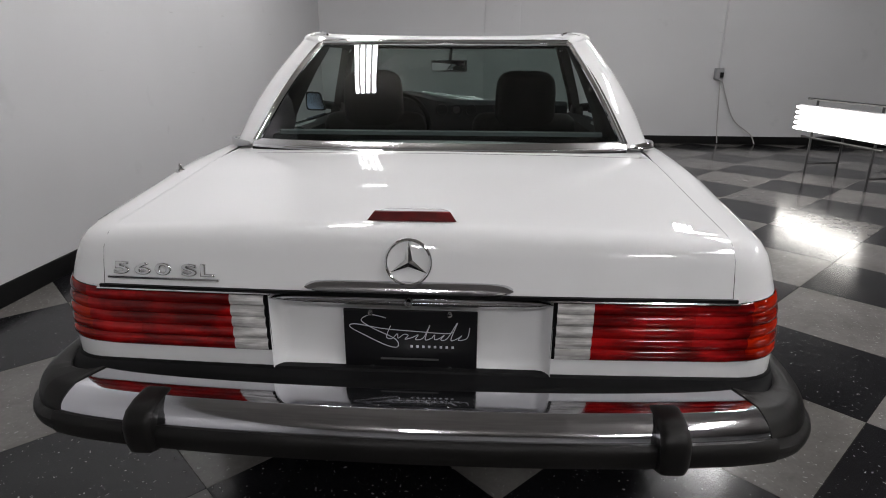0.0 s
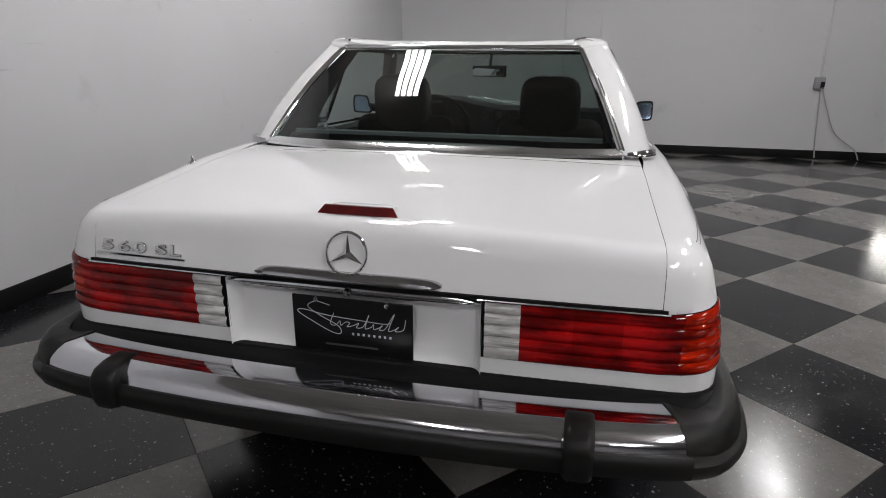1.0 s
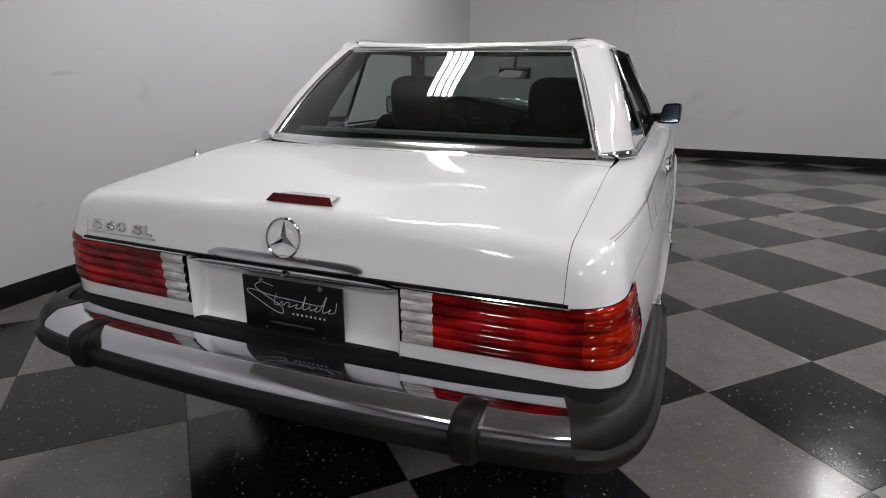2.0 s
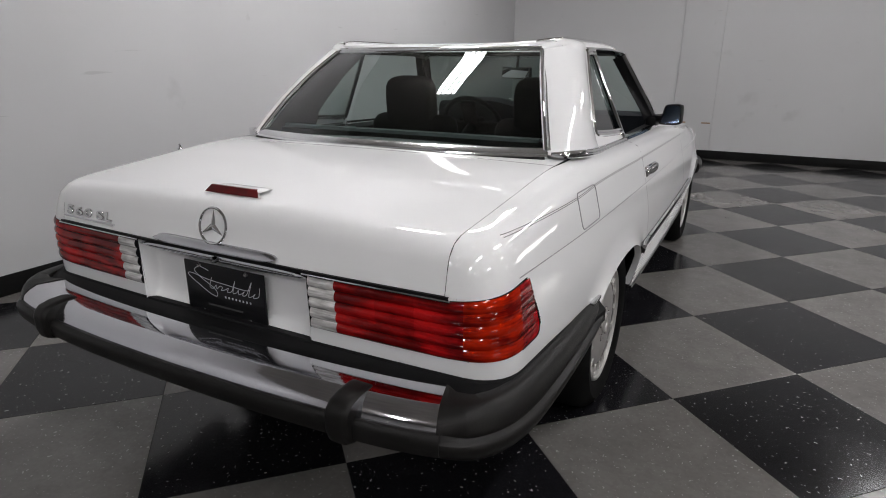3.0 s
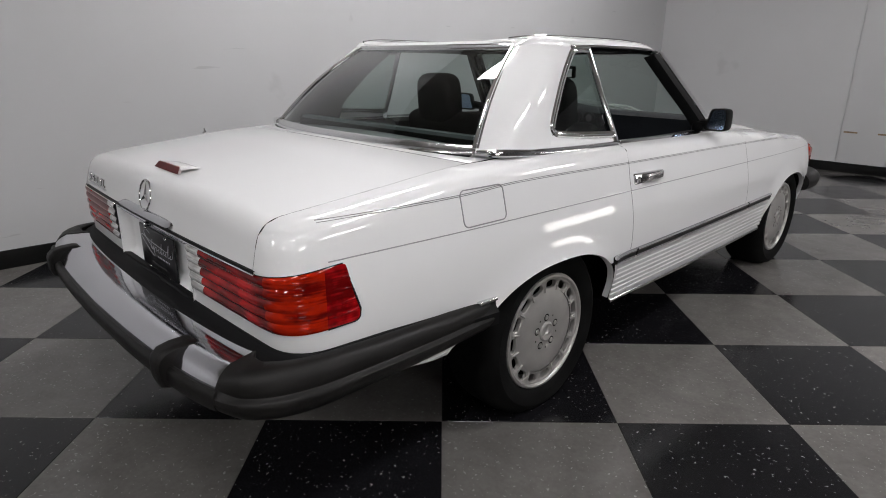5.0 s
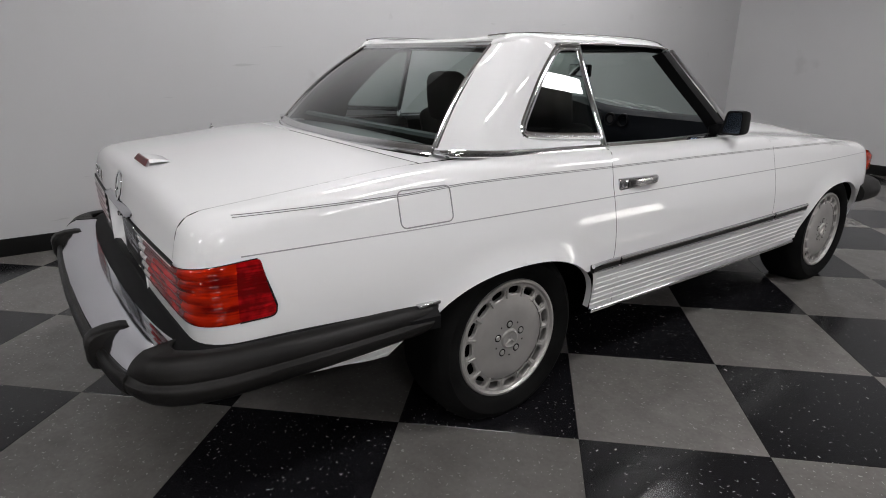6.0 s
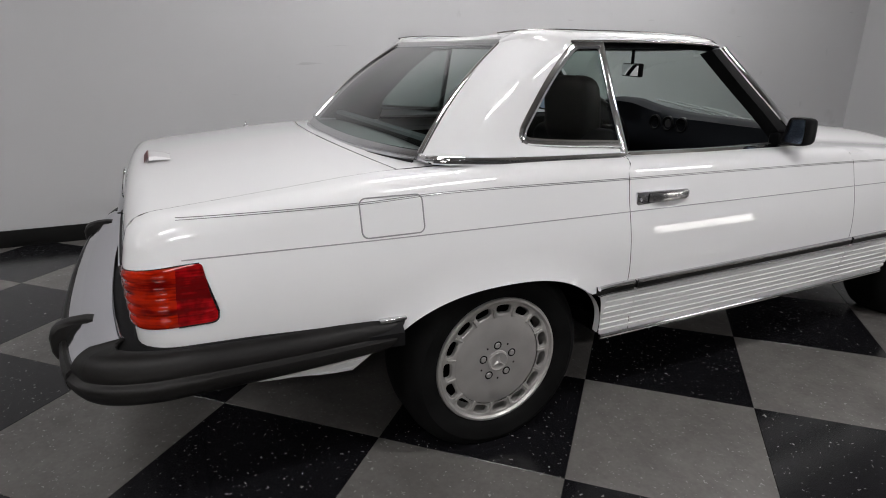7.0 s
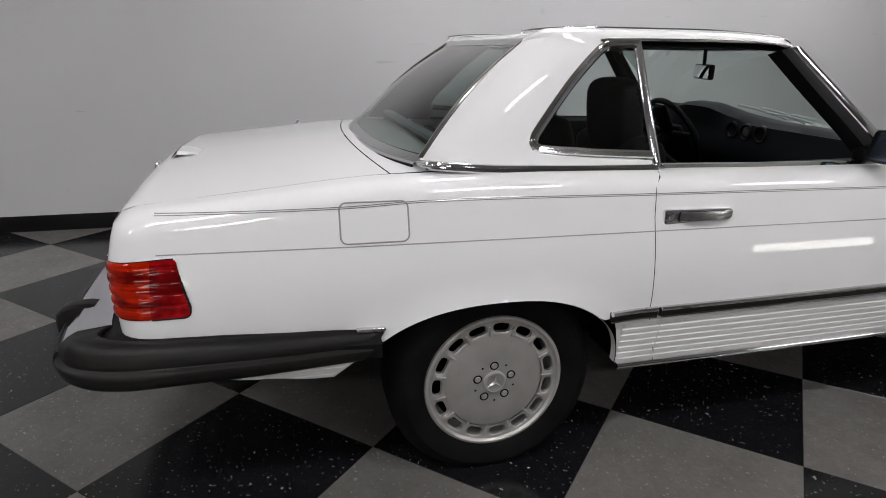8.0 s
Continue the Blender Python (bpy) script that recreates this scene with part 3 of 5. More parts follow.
# fuel door, on the right side
bm = bmesh.new()
fy0, fy1, fz0, fz1, fr = -0.452, -0.270, 0.775, 0.880, 0.018
loop = []
for cy, cz, q0 in ((fy1 - fr, fz1 - fr, 0), (fy0 + fr, fz1 - fr, 90), (fy0 + fr, fz0 + fr, 180), (fy1 - fr, fz0 + fr, 270)):
    for q in np.linspace(q0, q0 + 90, 6):
        y, z = cy + fr * math.cos(radians(q)), cz + fr * math.sin(radians(q))
        loop.append((surface_x(y, z) + 0.0002, y, z))
tube(bm, loop, 0.0022, 6, closed=True, up=(1, 0, 0))
part("fuel_door", bm, WAIST, car, "rounded square fuel filler door seam")

# door handles
def plate(bm, s, hx, x0, x1, y0, y1, z, ha, hb, r, n=5):
    """Rounded plate standing off the door, half height ha at the rear end and hb at the front end."""
    ring = []
    for cy, sy, h in ((y1 - r, 1, hb), (y0 + r, -1, ha)):
        for sz in ((1, -1) if sy < 0 else (-1, 1)):
            q0 = {(1, -1): -90, (1, 1): 0, (-1, 1): 90, (-1, -1): 180}[(sy, sz)]
            for q in np.linspace(q0, q0 + 90, n):
                ring.append((cy + r * math.cos(radians(q)), z + sz * (h - r) + r * math.sin(radians(q))))
    cy = (y0 + y1) / 2
    rows = []
    for x, inset in ((x0, 0.0), (x1 - 0.004, 0.0), (x1 - 0.001, 0.0012), (x1, 0.0035)):
        rows.append([(s * (hx + x), y + (inset if y < cy else -inset), zz + (inset if zz < z else -inset)) for y, zz in ring])
    vs = skin(bm, rows, close_v=True)
    bm.faces.new(vs[-1])


for s in (1, -1):
    hx = surface_x(0.615, 0.80)
    bm = bmesh.new()
    plate(bm, s, hx, -0.012, 0.0075, 0.499, 0.735, 0.797, 0.0225, 0.0170, 0.009)
    handle = part("door_handle", bm, CHROME, car, "chrome pull door handle")
    # raised black plate, stands for the shade behind the grip
    bm = bmesh.new()
    plate(bm, s, hx, 0.000, 0.0082, 0.544, 0.731, 0.797, 0.0180, 0.0135, 0.007)
    part("recess_shade", bm, BLACK, handle, "black plate for the shade behind the grip")
    bm = bmesh.new()
    rows = []
    for f in np.linspace(0, 1, 15):
        y = 0.551 + 0.181 * f
        out = 0.0085 + 0.013 * (1 - (2 * f - 1) ** 4) + 0.002 * f
        h = 0.0155 - 0.0030 * f
        rows.append([(s * (hx + out + a), y, 0.797 + b * h) for a, b in ((-0.010, -0.95), (-0.003, -1.0), (0.0, -0.88), (0.0015, 0.0), (0.0, 0.88), (-0.003, 1.0), (-0.010, 0.95))])
    vs = skin(bm, rows, close_v=True)
    bm.faces.new(vs[0]), bm.faces.new(vs[-1])
    part("grip", bm, SATIN, handle)
    bm = bmesh.new()
    lathe(bm, [(0.0, 0.012), (0.009, 0.012), (0.0095, 0.0105), (0.0115, 0.0105), (0.013, 0.007), (0.013, -0.002)], 24, 0, 0.525, 0.797)
    for v in bm.verts:
        v.co.x = s * (v.co.x + hx)
    part("lock", bm, CHROME, handle)

# trunk lid
LID_X, LID_Y = 0.6986, -0.90
starts, ways = [], []
for u in np.linspace(-1, 1, 61):
    st, wy = [], []
    x = LID_X * u
    for z in np.linspace(0.752, 0.80, 5):
        st.append((x, LID_Y, z)), wy.append((0, -1, 0))
    for f in np.linspace(0, math.pi / 2, 22)[1:]:
        st.append((x, LID_Y, 0.80)), wy.append((0, -math.cos(f), math.sin(f)))
    for y in np.linspace(LID_Y, -0.358 + 0.06 * u * u, 24)[1:]:
        st.append((x, y, 0.80)), wy.append((0, 0, 1))
    starts.append(st), ways.append(wy)
bm = bmesh.new()
skin(bm, [[tuple(p) for p in row] for row in cast(starts, ways)])
lid = part("trunk_lid", bm, PAINT, car)
# cover behind the roof
starts, ways = [], []
for u in np.linspace(-1, 1, 41):
    x = 0.70 * u
    y0 = -0.3535 + 0.06 * u * u
    starts.append([(x, y, 0.80) for y in np.linspace(y0, -0.10, 12)])
    ways.append([(0, 0, 1)] * 12)
bm = bmesh.new()
skin(bm, [[tuple(p) for p in row] for row in cast(starts, ways)])
part("soft_top_cover", bm, PAINT, car)
# hood and scuttle
starts, ways = [], []
for u in np.linspace(-1, 1, 41):
    starts.append([(u * float(np.interp(y, [1.685, 1.72], [0.704, 0.636])), y, 0.55) for y in np.linspace(1.765 - 0.285 * u * u, 3.08, 70)])
    ways.append([(0, 0, 1)] * 70)
bm = bmesh.new()
skin(bm, [[tuple(p) for p in row] for row in cast(starts, ways)])
part("hood", bm, PAINT, car)

# inner shell behind the seams, floor pan and wheel wells; near-black stands for shade
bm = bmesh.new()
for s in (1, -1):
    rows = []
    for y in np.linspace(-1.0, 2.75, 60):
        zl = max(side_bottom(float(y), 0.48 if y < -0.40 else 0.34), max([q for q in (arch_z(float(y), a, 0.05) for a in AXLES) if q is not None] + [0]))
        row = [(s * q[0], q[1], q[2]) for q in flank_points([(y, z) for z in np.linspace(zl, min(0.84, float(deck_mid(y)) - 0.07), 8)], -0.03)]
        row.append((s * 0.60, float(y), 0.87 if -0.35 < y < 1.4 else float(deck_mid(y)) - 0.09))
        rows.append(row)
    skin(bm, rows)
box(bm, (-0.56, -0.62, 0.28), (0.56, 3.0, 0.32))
# added box under the tail, keeps light from crossing beneath the car
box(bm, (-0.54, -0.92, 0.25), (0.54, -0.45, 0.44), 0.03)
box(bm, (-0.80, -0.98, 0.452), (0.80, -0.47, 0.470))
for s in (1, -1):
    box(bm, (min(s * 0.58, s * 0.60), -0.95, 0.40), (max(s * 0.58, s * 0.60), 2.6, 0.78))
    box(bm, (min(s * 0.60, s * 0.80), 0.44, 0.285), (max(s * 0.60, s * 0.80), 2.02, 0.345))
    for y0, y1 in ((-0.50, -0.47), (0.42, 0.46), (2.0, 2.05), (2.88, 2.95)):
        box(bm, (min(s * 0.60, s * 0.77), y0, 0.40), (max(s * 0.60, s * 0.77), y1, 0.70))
part("chassis", bm, DARK, car, "underbody and wheel wells, near-black for shade, with added light blockers")

# rear bulkhead panel between the lamps, and the strip under them
bm = bmesh.new()
rows = []
for x in np.linspace(-0.285, 0.285, 25):
    rows.append([(x, y, z) for y, z in ((-1.032, 0.543), (-1.034, 0.550), (-1.030, 0.557), (-1.021, 0.566), (-1.010, 0.585), (-1.008, 0.62), (-1.008, 0.68), (-1.008, 0.752))])
skin(bm, rows)
for s in (1, -1):
    rows = []
    for x, f in ((0.285, 0.0), (0.294, 0.03), (0.302, 0.12), (0.309, 0.38), (0.314, 0.72), (0.319, 1.0)):
        rows.append([(s * x, y + (-1.051 - y) * f, z) for y, z in ((-1.032, 0.543), (-1.034, 0.550), (-1.030, 0.557), (-1.021, 0.566), (-1.010, 0.585), (-1.008, 0.62), (-1.008, 0.68), (-1.008, 0.752))])
    skin(bm, rows)
for s in (1, -1):
    starts, ways = [], []
    zs = [0.543, 0.550, 0.558, 0.570, 0.584, 0.598]
    for x in np.linspace(0.316, 0.70, 18):
        starts.append([(x, LAMP_Y, z) for z in zs]), ways.append([(0, -1, 0)] * len(zs))
    for q in np.linspace(math.pi / 2, 0, 14)[1:]:
        starts.append([(0.70, LAMP_Y, z + max(0.0, z - 0.57) / 0.028 * 0.0115 * math.cos(q)) for z in zs]), ways.append([(math.cos(q), -math.sin(q), 0)] * len(zs))
    pts = cast(starts, ways)
    pts[:, 0, :2] *= 0.985
    skin(bm, [[tuple(p) for p in row] for row in pts * np.array([s, 1, 1])])
part("rear_panel", bm, PAINT, car, "", 70)


# ribbed tail lamps
def lens(name, path, zs, mat, s, owner, label="", slant=0.0):
    """path: (start, way) pairs in plan; a fluted lens in front of the body."""
    st = [[(*p, z) for z in zs] for p, w in path]
    wy = [[(*w, 0) for z in zs] for p, w in path]
    pts = cast(st, wy)
    rib, edge_rib = [], []
    for z in zs:
        f = (z - 0.608) / 0.1435 * 5
        f = f - math.floor(f)
        edge_rib.append(0.0022 * max(0.0, 1 - min(f, 1 - f) / 0.11) if 0.01 < (z - 0.608) / 0.1435 < 0.99 else 0.0)
        rib.append(0.001 + 0.0064 * (1 - abs(2 * f - 1) ** 2.1))
    rows = []
    for row, (p, w), k in zip(pts, path, range(len(path))):
        out = []
        for q, r, er, z in zip(row, rib, edge_rib, zs):
            d = Vector((w[0], w[1], 0)).normalized() * (0.001 + (r - 0.001) * (1 - 0.84 * max(0.0, w[0]) ** 2.2) + er * max(0.0, w[0]) ** 2)
            t = k / (len(path) - 1)
            dy = slant * t * (0.68 - z)
            e = max(0.0, (t - 0.50) / 0.50)
            g = 1 - 0.40 * (1 - math.sqrt(max(0.0, 1 - e * e))) if slant else 1.0
            side_f = max(0.0, w[0])
            up = (z - 0.608) / 0.1435
            zz = (0.598 + 0.012 * side_f) * (1 - up) + (0.7395 + 0.0215 * side_f) * up
            out.append((s * (q[0] + d.x), q[1] + d.y + dy, 0.68 + (zz - 0.68) * g))
        rows.append(out)
    bm = bmesh.new()
    skin(bm, rows)
    made = part(name, bm, mat, owner, label, 50)
    if slant:
        rim = bmesh.new()
        tube(rim, [p for p in rows[-1]], 0.0028, 6)
        tube(rim, [r[0] for r in rows], 0.0022, 6)
        part("lens_seal", rim, BLACK, owner)
    return made


def plan(q):
    """Plan ray of the tail lamp: x along the rear, then round the corner, then along the side."""
    if q <= 0.70:
        return ((q, LAMP_Y), (0, -1))
    a = (q - 0.70) / 0.25 * math.pi / 2
    if a <= math.pi / 2:
        return ((0.70, LAMP_Y), (math.sin(a), -math.cos(a)))
    return ((0.2, LAMP_Y + (q - 0.95)), (1, 0))


ZS = [float(z) for z in np.linspace(0.608, 0.7515, 51)]
for s in (1, -1):
    bm = bmesh.new()
    around = [(plan(q), max(0.0, plan(q)[1][0])) for q in np.linspace(0.318, 0.905, 50)]
    levels = [(0.595 + 0.013 * f, 0.68, 0.746 + 0.015 * f) for _, f in around]
    st = [[(*p, z) for z in zz] for ((p, w), _), zz in zip(around, levels)]
    wy = [[(*w, 0) for z in zz] for ((p, w), _), zz in zip(around, levels)]
    pts = cast(st, wy)
    pts = pts * np.array([s * 0.997, 1, 1])
    skin(bm, [[tuple(p) for p in row] for row in pts])
    lamp = part("tail_lamp", bm, BLACK, car, "ribbed red, amber and clear tail lamp in a black gasket")
    lens("reverse_lens", [plan(q) for q in np.linspace(0.326, 0.405, 8)], ZS, CLEAR, s, lamp, "clear ribbed reversing lens")
    lens("brake_lens", [plan(q) for q in np.linspace(0.405, 0.52, 8)], ZS, RED, s, lamp, "bright red ribbed lens")
    lens("fog_lens", [plan(q) for q in np.linspace(0.52, 0.625, 8)], ZS, DEEP_RED, s, lamp, "dark red ribbed lens")
    lens("rear_lens", [plan(q) for q in np.linspace(0.625, 0.738, 8)], ZS, RED, s, lamp, "red ribbed lens")
    lens("turn_lens", [plan(q) for q in np.linspace(0.738, 0.872, 18)], ZS, AMBER, s, lamp, "amber ribbed turn signal lens")
    lens("side_marker_lens", [plan(q) for q in [0.872 + 0.083 * k for k in (0, 0.15, 0.3, 0.45, 0.6, 0.68, 0.76, 0.84, 0.9, 0.94, 0.97, 0.99, 1.0)]], ZS, MARKER_RED, s, lamp, "red ribbed side marker lens", slant=0.16)

# third brake lamp on the lid
bm = bmesh.new()
zb = surface_top(0.0, -0.9530)
rows = []
for u in np.linspace(-1, 1, 25):
    row = []
    for y, w, h in ((-0.9750, 0.108, -0.004), (-0.9660, 0.106, 0.0), (-0.9550, 0.088, 0.020), (-0.9350, 0.085, 0.018), (-0.9050, 0.08, 0.010), (-0.8870, 0.072, 0.002), (-0.8820, 0.07, -0.01)):
        x = w * u
        k = 1 - 0.5 * max(0, abs(u) - 0.8) / 0.2
        row.append((x, y, surface_top(x, max(y, -0.985)) + h * (k if h > 0 else 1)))
    rows.append(row)
skin(bm, rows)
chmsl = part("third_brake_lamp", bm, PAINT, car, "white wedge housing of the third brake lamp")
bm = bmesh.new()
rows = []
for u in np.linspace(-1, 1, 13):
    rows.append([(0.101 * u, -0.9715, zb + 0.001), (0.100 * u, -0.9710, zb + 0.003), (0.087 * u, -0.9595, zb + 0.0195), (0.085 * u, -0.9550, zb + 0.0205)])
skin(bm, rows)
part("lens", bm, LID_RED, chmsl, "dark red lens", 20)

# star emblem
sy = surface_rear(0.0, 0.822)
star_m = Matrix.Translation((0, sy - 0.006, 0.821)) @ pose(0, 0, 0, -12)
bm = bmesh.new()
tube(bm, [(0.049 * math.cos(q), 0, 0.049 * math.sin(q)) for q in np.linspace(0, 2 * math.pi, 49)[:-1]], 0.0036, 8, closed=True, up=(0, 1, 0))
for a in (90, 210, 330):
    d = Vector((math.cos(radians(a)), 0, math.sin(radians(a))))
    n = Vector((-d.z, 0, d.x))
    c = [Vector((0, -0.005, 0)), n * 0.0085 + d * 0.005, d * 0.047, n * -0.0085 + d * 0.005]
    v = [bm.verts.new(p) for p in c]
    bm.faces.new((v[0], v[1], v[2])), bm.faces.new((v[0], v[2], v[3]))
bmesh.ops.transform(bm, matrix=star_m, verts=bm.verts)
part("round_emblem", bm, TRIM, lid, "chrome ring with three spokes")

# model number in chrome letters with an underline
def chrome_letter(ch, x0, width, z0, height):
    txt = bpy.data.curves.new("letter", "FONT")
    txt.body, txt.size, txt.extrude, txt.offset, txt.bevel_depth = ch, 1.0, 0.03, -0.012, 0.045
    tob = new("letter_text", txt)
    tme = bpy.data.meshes.new_from_object(tob.evaluated_get(bpy.context.evaluated_depsgraph_get()))
    bpy.data.objects.remove(tob)
    tme.materials.append(TRIM)
    xs, zs = [v.co.x for v in tme.vertices], [v.co.y for v in tme.vertices]
    flat_text = [(x0 + (v.co.x - min(xs)) / (max(xs) - min(xs)) * width, z0 + (v.co.y - min(zs)) / (max(zs) - min(zs)) * height) for v in tme.vertices]
    back_y = cast([(x, -0.6, z) for x, z in flat_text], [(0, -1, 0)] * len(flat_text))[:, 1]
    for v, (fx, fz), yy in zip(tme.vertices, flat_text, back_y):
        v.co = (fx, yy - 0.004 - v.co.z * 0.05, fz)
    letter = new("badge_letter", tme)
    letter.parent = lid


for ch, x0, w in (("5", -0.671, 0.034), ("6", -0.621, 0.035), ("0", -0.573, 0.035), ("S", -0.510, 0.032), ("L", -0.466, 0.029)):
    chrome_letter(ch, x0 - 0.002, w + 0.004, 0.7765, 0.027)
bm = bmesh.new()
sweep(bm, [(x, surface_rear(x, 0.7685) - 0.002, 0.7685) for x in np.linspace(-0.688, -0.426, 12)], [(-0.002, -0.0025), (0.003, -0.0025), (0.003, 0.0025), (-0.002, 0.0025)])
part("badge_underline", bm, CHROME, lid)

# grip and chrome strip above the plate
bm = bmesh.new()
rows = []
for u in np.linspace(-1, 1, 41):
    h = 0.011 * (1 - abs(u) ** 8) ** 0.5 + 0.001
    x = 0.228 * u
    y = surface_rear(x, 0.766)
    rows.append([(x, y + 0.004, 0.766 + h), (x, y - 0.003, 0.766 + 0.86 * h), (x, y - 0.009, 0.766 + 0.45 * h), (x, y - 0.014, 0.766 - 0.1 * h), (x, y - 0.0165, 0.766 - 0.6 * h), (x, y - 0.015, 0.766 - 0.9 * h), (x, y + 0.004, 0.766 - h)])
skin(bm, rows)
part("lid_grip", bm, DULL_CHROME, lid, "chrome grip bar under the emblem")
bm = bmesh.new()
rows = []
for u in np.linspace(-1, 1, 41):
    h = 0.0165 * (1 - abs(u) ** 6) ** 0.5 + 0.0008
    x = 0.322 * u
    y = -1.026
    rows.append([(x, y - 0.022 * math.sin(q), 0.729 + h * math.cos(q)) for q in np.linspace(0, math.pi, 9)])
skin(bm, rows)
lathe(bm, [(0.0, -1.063), (0.007, -1.062), (0.009, -1.057), (0.010, -1.043)], 20, 0, 0, 0.728, "y")
part("plate_light_strip", bm, DULL_CHROME, car, "chrome strip with the trunk lock over the plate")
bm = bmesh.new()
rows = []
for x in np.linspace(-0.71, 0.71, 41):
    y = surface_rear(x, 0.750)
    rows.append([(x, y + 0.010, 0.7440), (x, y - 0.0045, 0.7435), (x, y - 0.0045, 0.7505), (x, y + 0.010, 0.7520)])
skin(bm, rows, close_v=True)
part("lid_gasket", bm, BLACK, car, "black rubber seal under the trunk lid")
for s in (1, -1):
    bm = bmesh.new()
    tube(bm, [(s * x, surface_rear(x, 0.745) - 0.006, 0.7425) for x in np.linspace(0.31, 0.715, 16)], 0.0030, 6)
    part("lamp_trim", bm, TRIM, car, "thin chrome strip over the tail lamp")

# dealer plate with a scrawl and bars
bm = bmesh.new()
box(bm, (-0.153, -1.055, 0.552), (0.153, -1.049, 0.707), 0.002)
plate = part("rear_plate", bm, PLATE, car, "black dealer plate with silver script strokes")
for pts, r in (([(-0.055, 0.687), (-0.09, 0.694), (-0.112, 0.680), (-0.085, 0.660), (-0.035, 0.635), (-0.03, 0.615), (-0.055, 0.618), (-0.10, 0.640), (-0.138, 0.662), (-0.125, 0.670), (-0.06, 0.660), (0.02, 0.655), (0.08, 0.652), (0.10, 0.656)], 0.0011),
               ([(-0.045, 0.668), (-0.055, 0.640), (-0.042, 0.636), (-0.03, 0.648), (-0.028, 0.637), (-0.015, 0.647), (-0.005, 0.645), (-0.012, 0.635), (0.005, 0.640), (0.018, 0.647), (0.012, 0.635), (0.03, 0.640), (0.045, 0.672), (0.034, 0.636), (0.05, 0.640)], 0.0010),
               ([(0.05, 0.640), (0.056, 0.648), (0.056, 0.636), (0.068, 0.640), (0.078, 0.648), (0.07, 0.636), (0.085, 0.640), (0.108, 0.680), (0.093, 0.637), (0.108, 0.640), (0.118, 0.648), (0.11, 0.636), (0.13, 0.642), (0.136, 0.668)], 0.0010)):
    bm = bmesh.new()
    tube(bm, spline([(x, -1.0555, z) for x, z in pts], 90), r, 5, up=(0, 1, 0), squash=0.4)
    part("script_stroke", bm, PLATE_INK, plate)
for i in range(8):
    bm = bmesh.new()
    box(bm, (0.000 + 0.0135 * i, -1.0558, 0.614), (0.0055 + 0.0135 * i, -1.0548, 0.620), 0.0006)
    part("letter_bar", bm, PLATE_INK, plate)
bm = bmesh.new()
box(bm, (-0.07, -1.0554, 0.5815), (0.065, -1.0548, 0.5865))
part("text_bar", bm, LAMP_TRAY, plate)
for x, z in ((-0.09, 0.699), (0.09, 0.699), (-0.09, 0.561), (0.09, 0.561)):
    bm = bmesh.new()
    lathe(bm, [(0.0, -1.059), (0.006, -1.0585), (0.007, -1.055)], 14, x, 0, z, "y")
    part("plate_screw", bm, CHROME, plate)
plate.location = (0.0, 0.023, -0.006)


# ---- rear bumper ----
def plan_path(pts, n):
    return spline([(x, y, 0) for x, y in pts], n)


OUT = [(0.0, -1.244), (0.30, -1.238), (0.55, -1.222), (0.72, -1.198), (0.812, -1.163), (0.868, -1.100), (0.896, -1.01), (0.908, -0.88), (0.912, -0.62), (0.905, -0.345)]


def bumper_piece(name, s, half_pts, section, mat, owner, label="", both=False, end_slant=0.0):
    pts = half_pts
    if both:
        pts = [Vector((-p.x, p.y, 0)) for p in reversed(pts[1:])] + pts
    rows = []
    for i, p in enumerate(pts):
        a, b = pts[max(0, i - 1)], pts[min(len(pts) - 1, i + 1)]
        t = (b - a).normalized()
        o = Vector((t.y, -t.x, 0))
        back = end_slant * max(0.0, i / (len(pts) - 1) - 0.75) / 0.25
        rows.append([(s * (p.x + o.x * u), p.y + o.y * u - back * max(0.0, 0.535 - v), v) for u, v in section(i / (len(pts) - 1))])
    bm = bmesh.new()
    vs = skin(bm, rows, close_v=True)
    bm.faces.new(vs[0]), bm.faces.new(vs[-1])
    return part(name, bm, mat, owner, label)


chrome_sec = [(-0.135, 0.530), (-0.132, 0.5470), (-0.126, 0.5490), (-0.052, 0.5500), (-0.0485, 0.5490), (-0.046, 0.5475), (-0.039, 0.5445), (-0.031, 0.5405), (-0.024, 0.5357), (-0.017, 0.5298), (-0.011, 0.5230), (-0.007, 0.515), (-0.004, 0.506), (-0.004, 0.495), (-0.02, 0.489), (-0.12, 0.489)]
BUMPER_PATH = plan_path(OUT, 220)
mid_pts = [p for p in BUMPER_PATH if p.x <= 0.768]
cap_pts = [p for p in BUMPER_PATH if p.x >= 0.757 or p.y > -1.1]
bumper = bumper_piece("rear_bumper", 1, mid_pts, lambda f: chrome_sec, BRIGHT, car, "polished chrome rear bumper with black rubber strip and guards", both=True)
strip_sec = [(-0.03, 0.456), (0.002, 0.456), (0.009, 0.460), (0.0125, 0.471), (0.013, 0.490), (0.010, 0.502), (0.002, 0.509), (-0.03, 0.509)]
bumper_piece("bumper_strip", 1, mid_pts, lambda f: strip_sec, RUBBER, bumper, "black rubber strip", both=True)


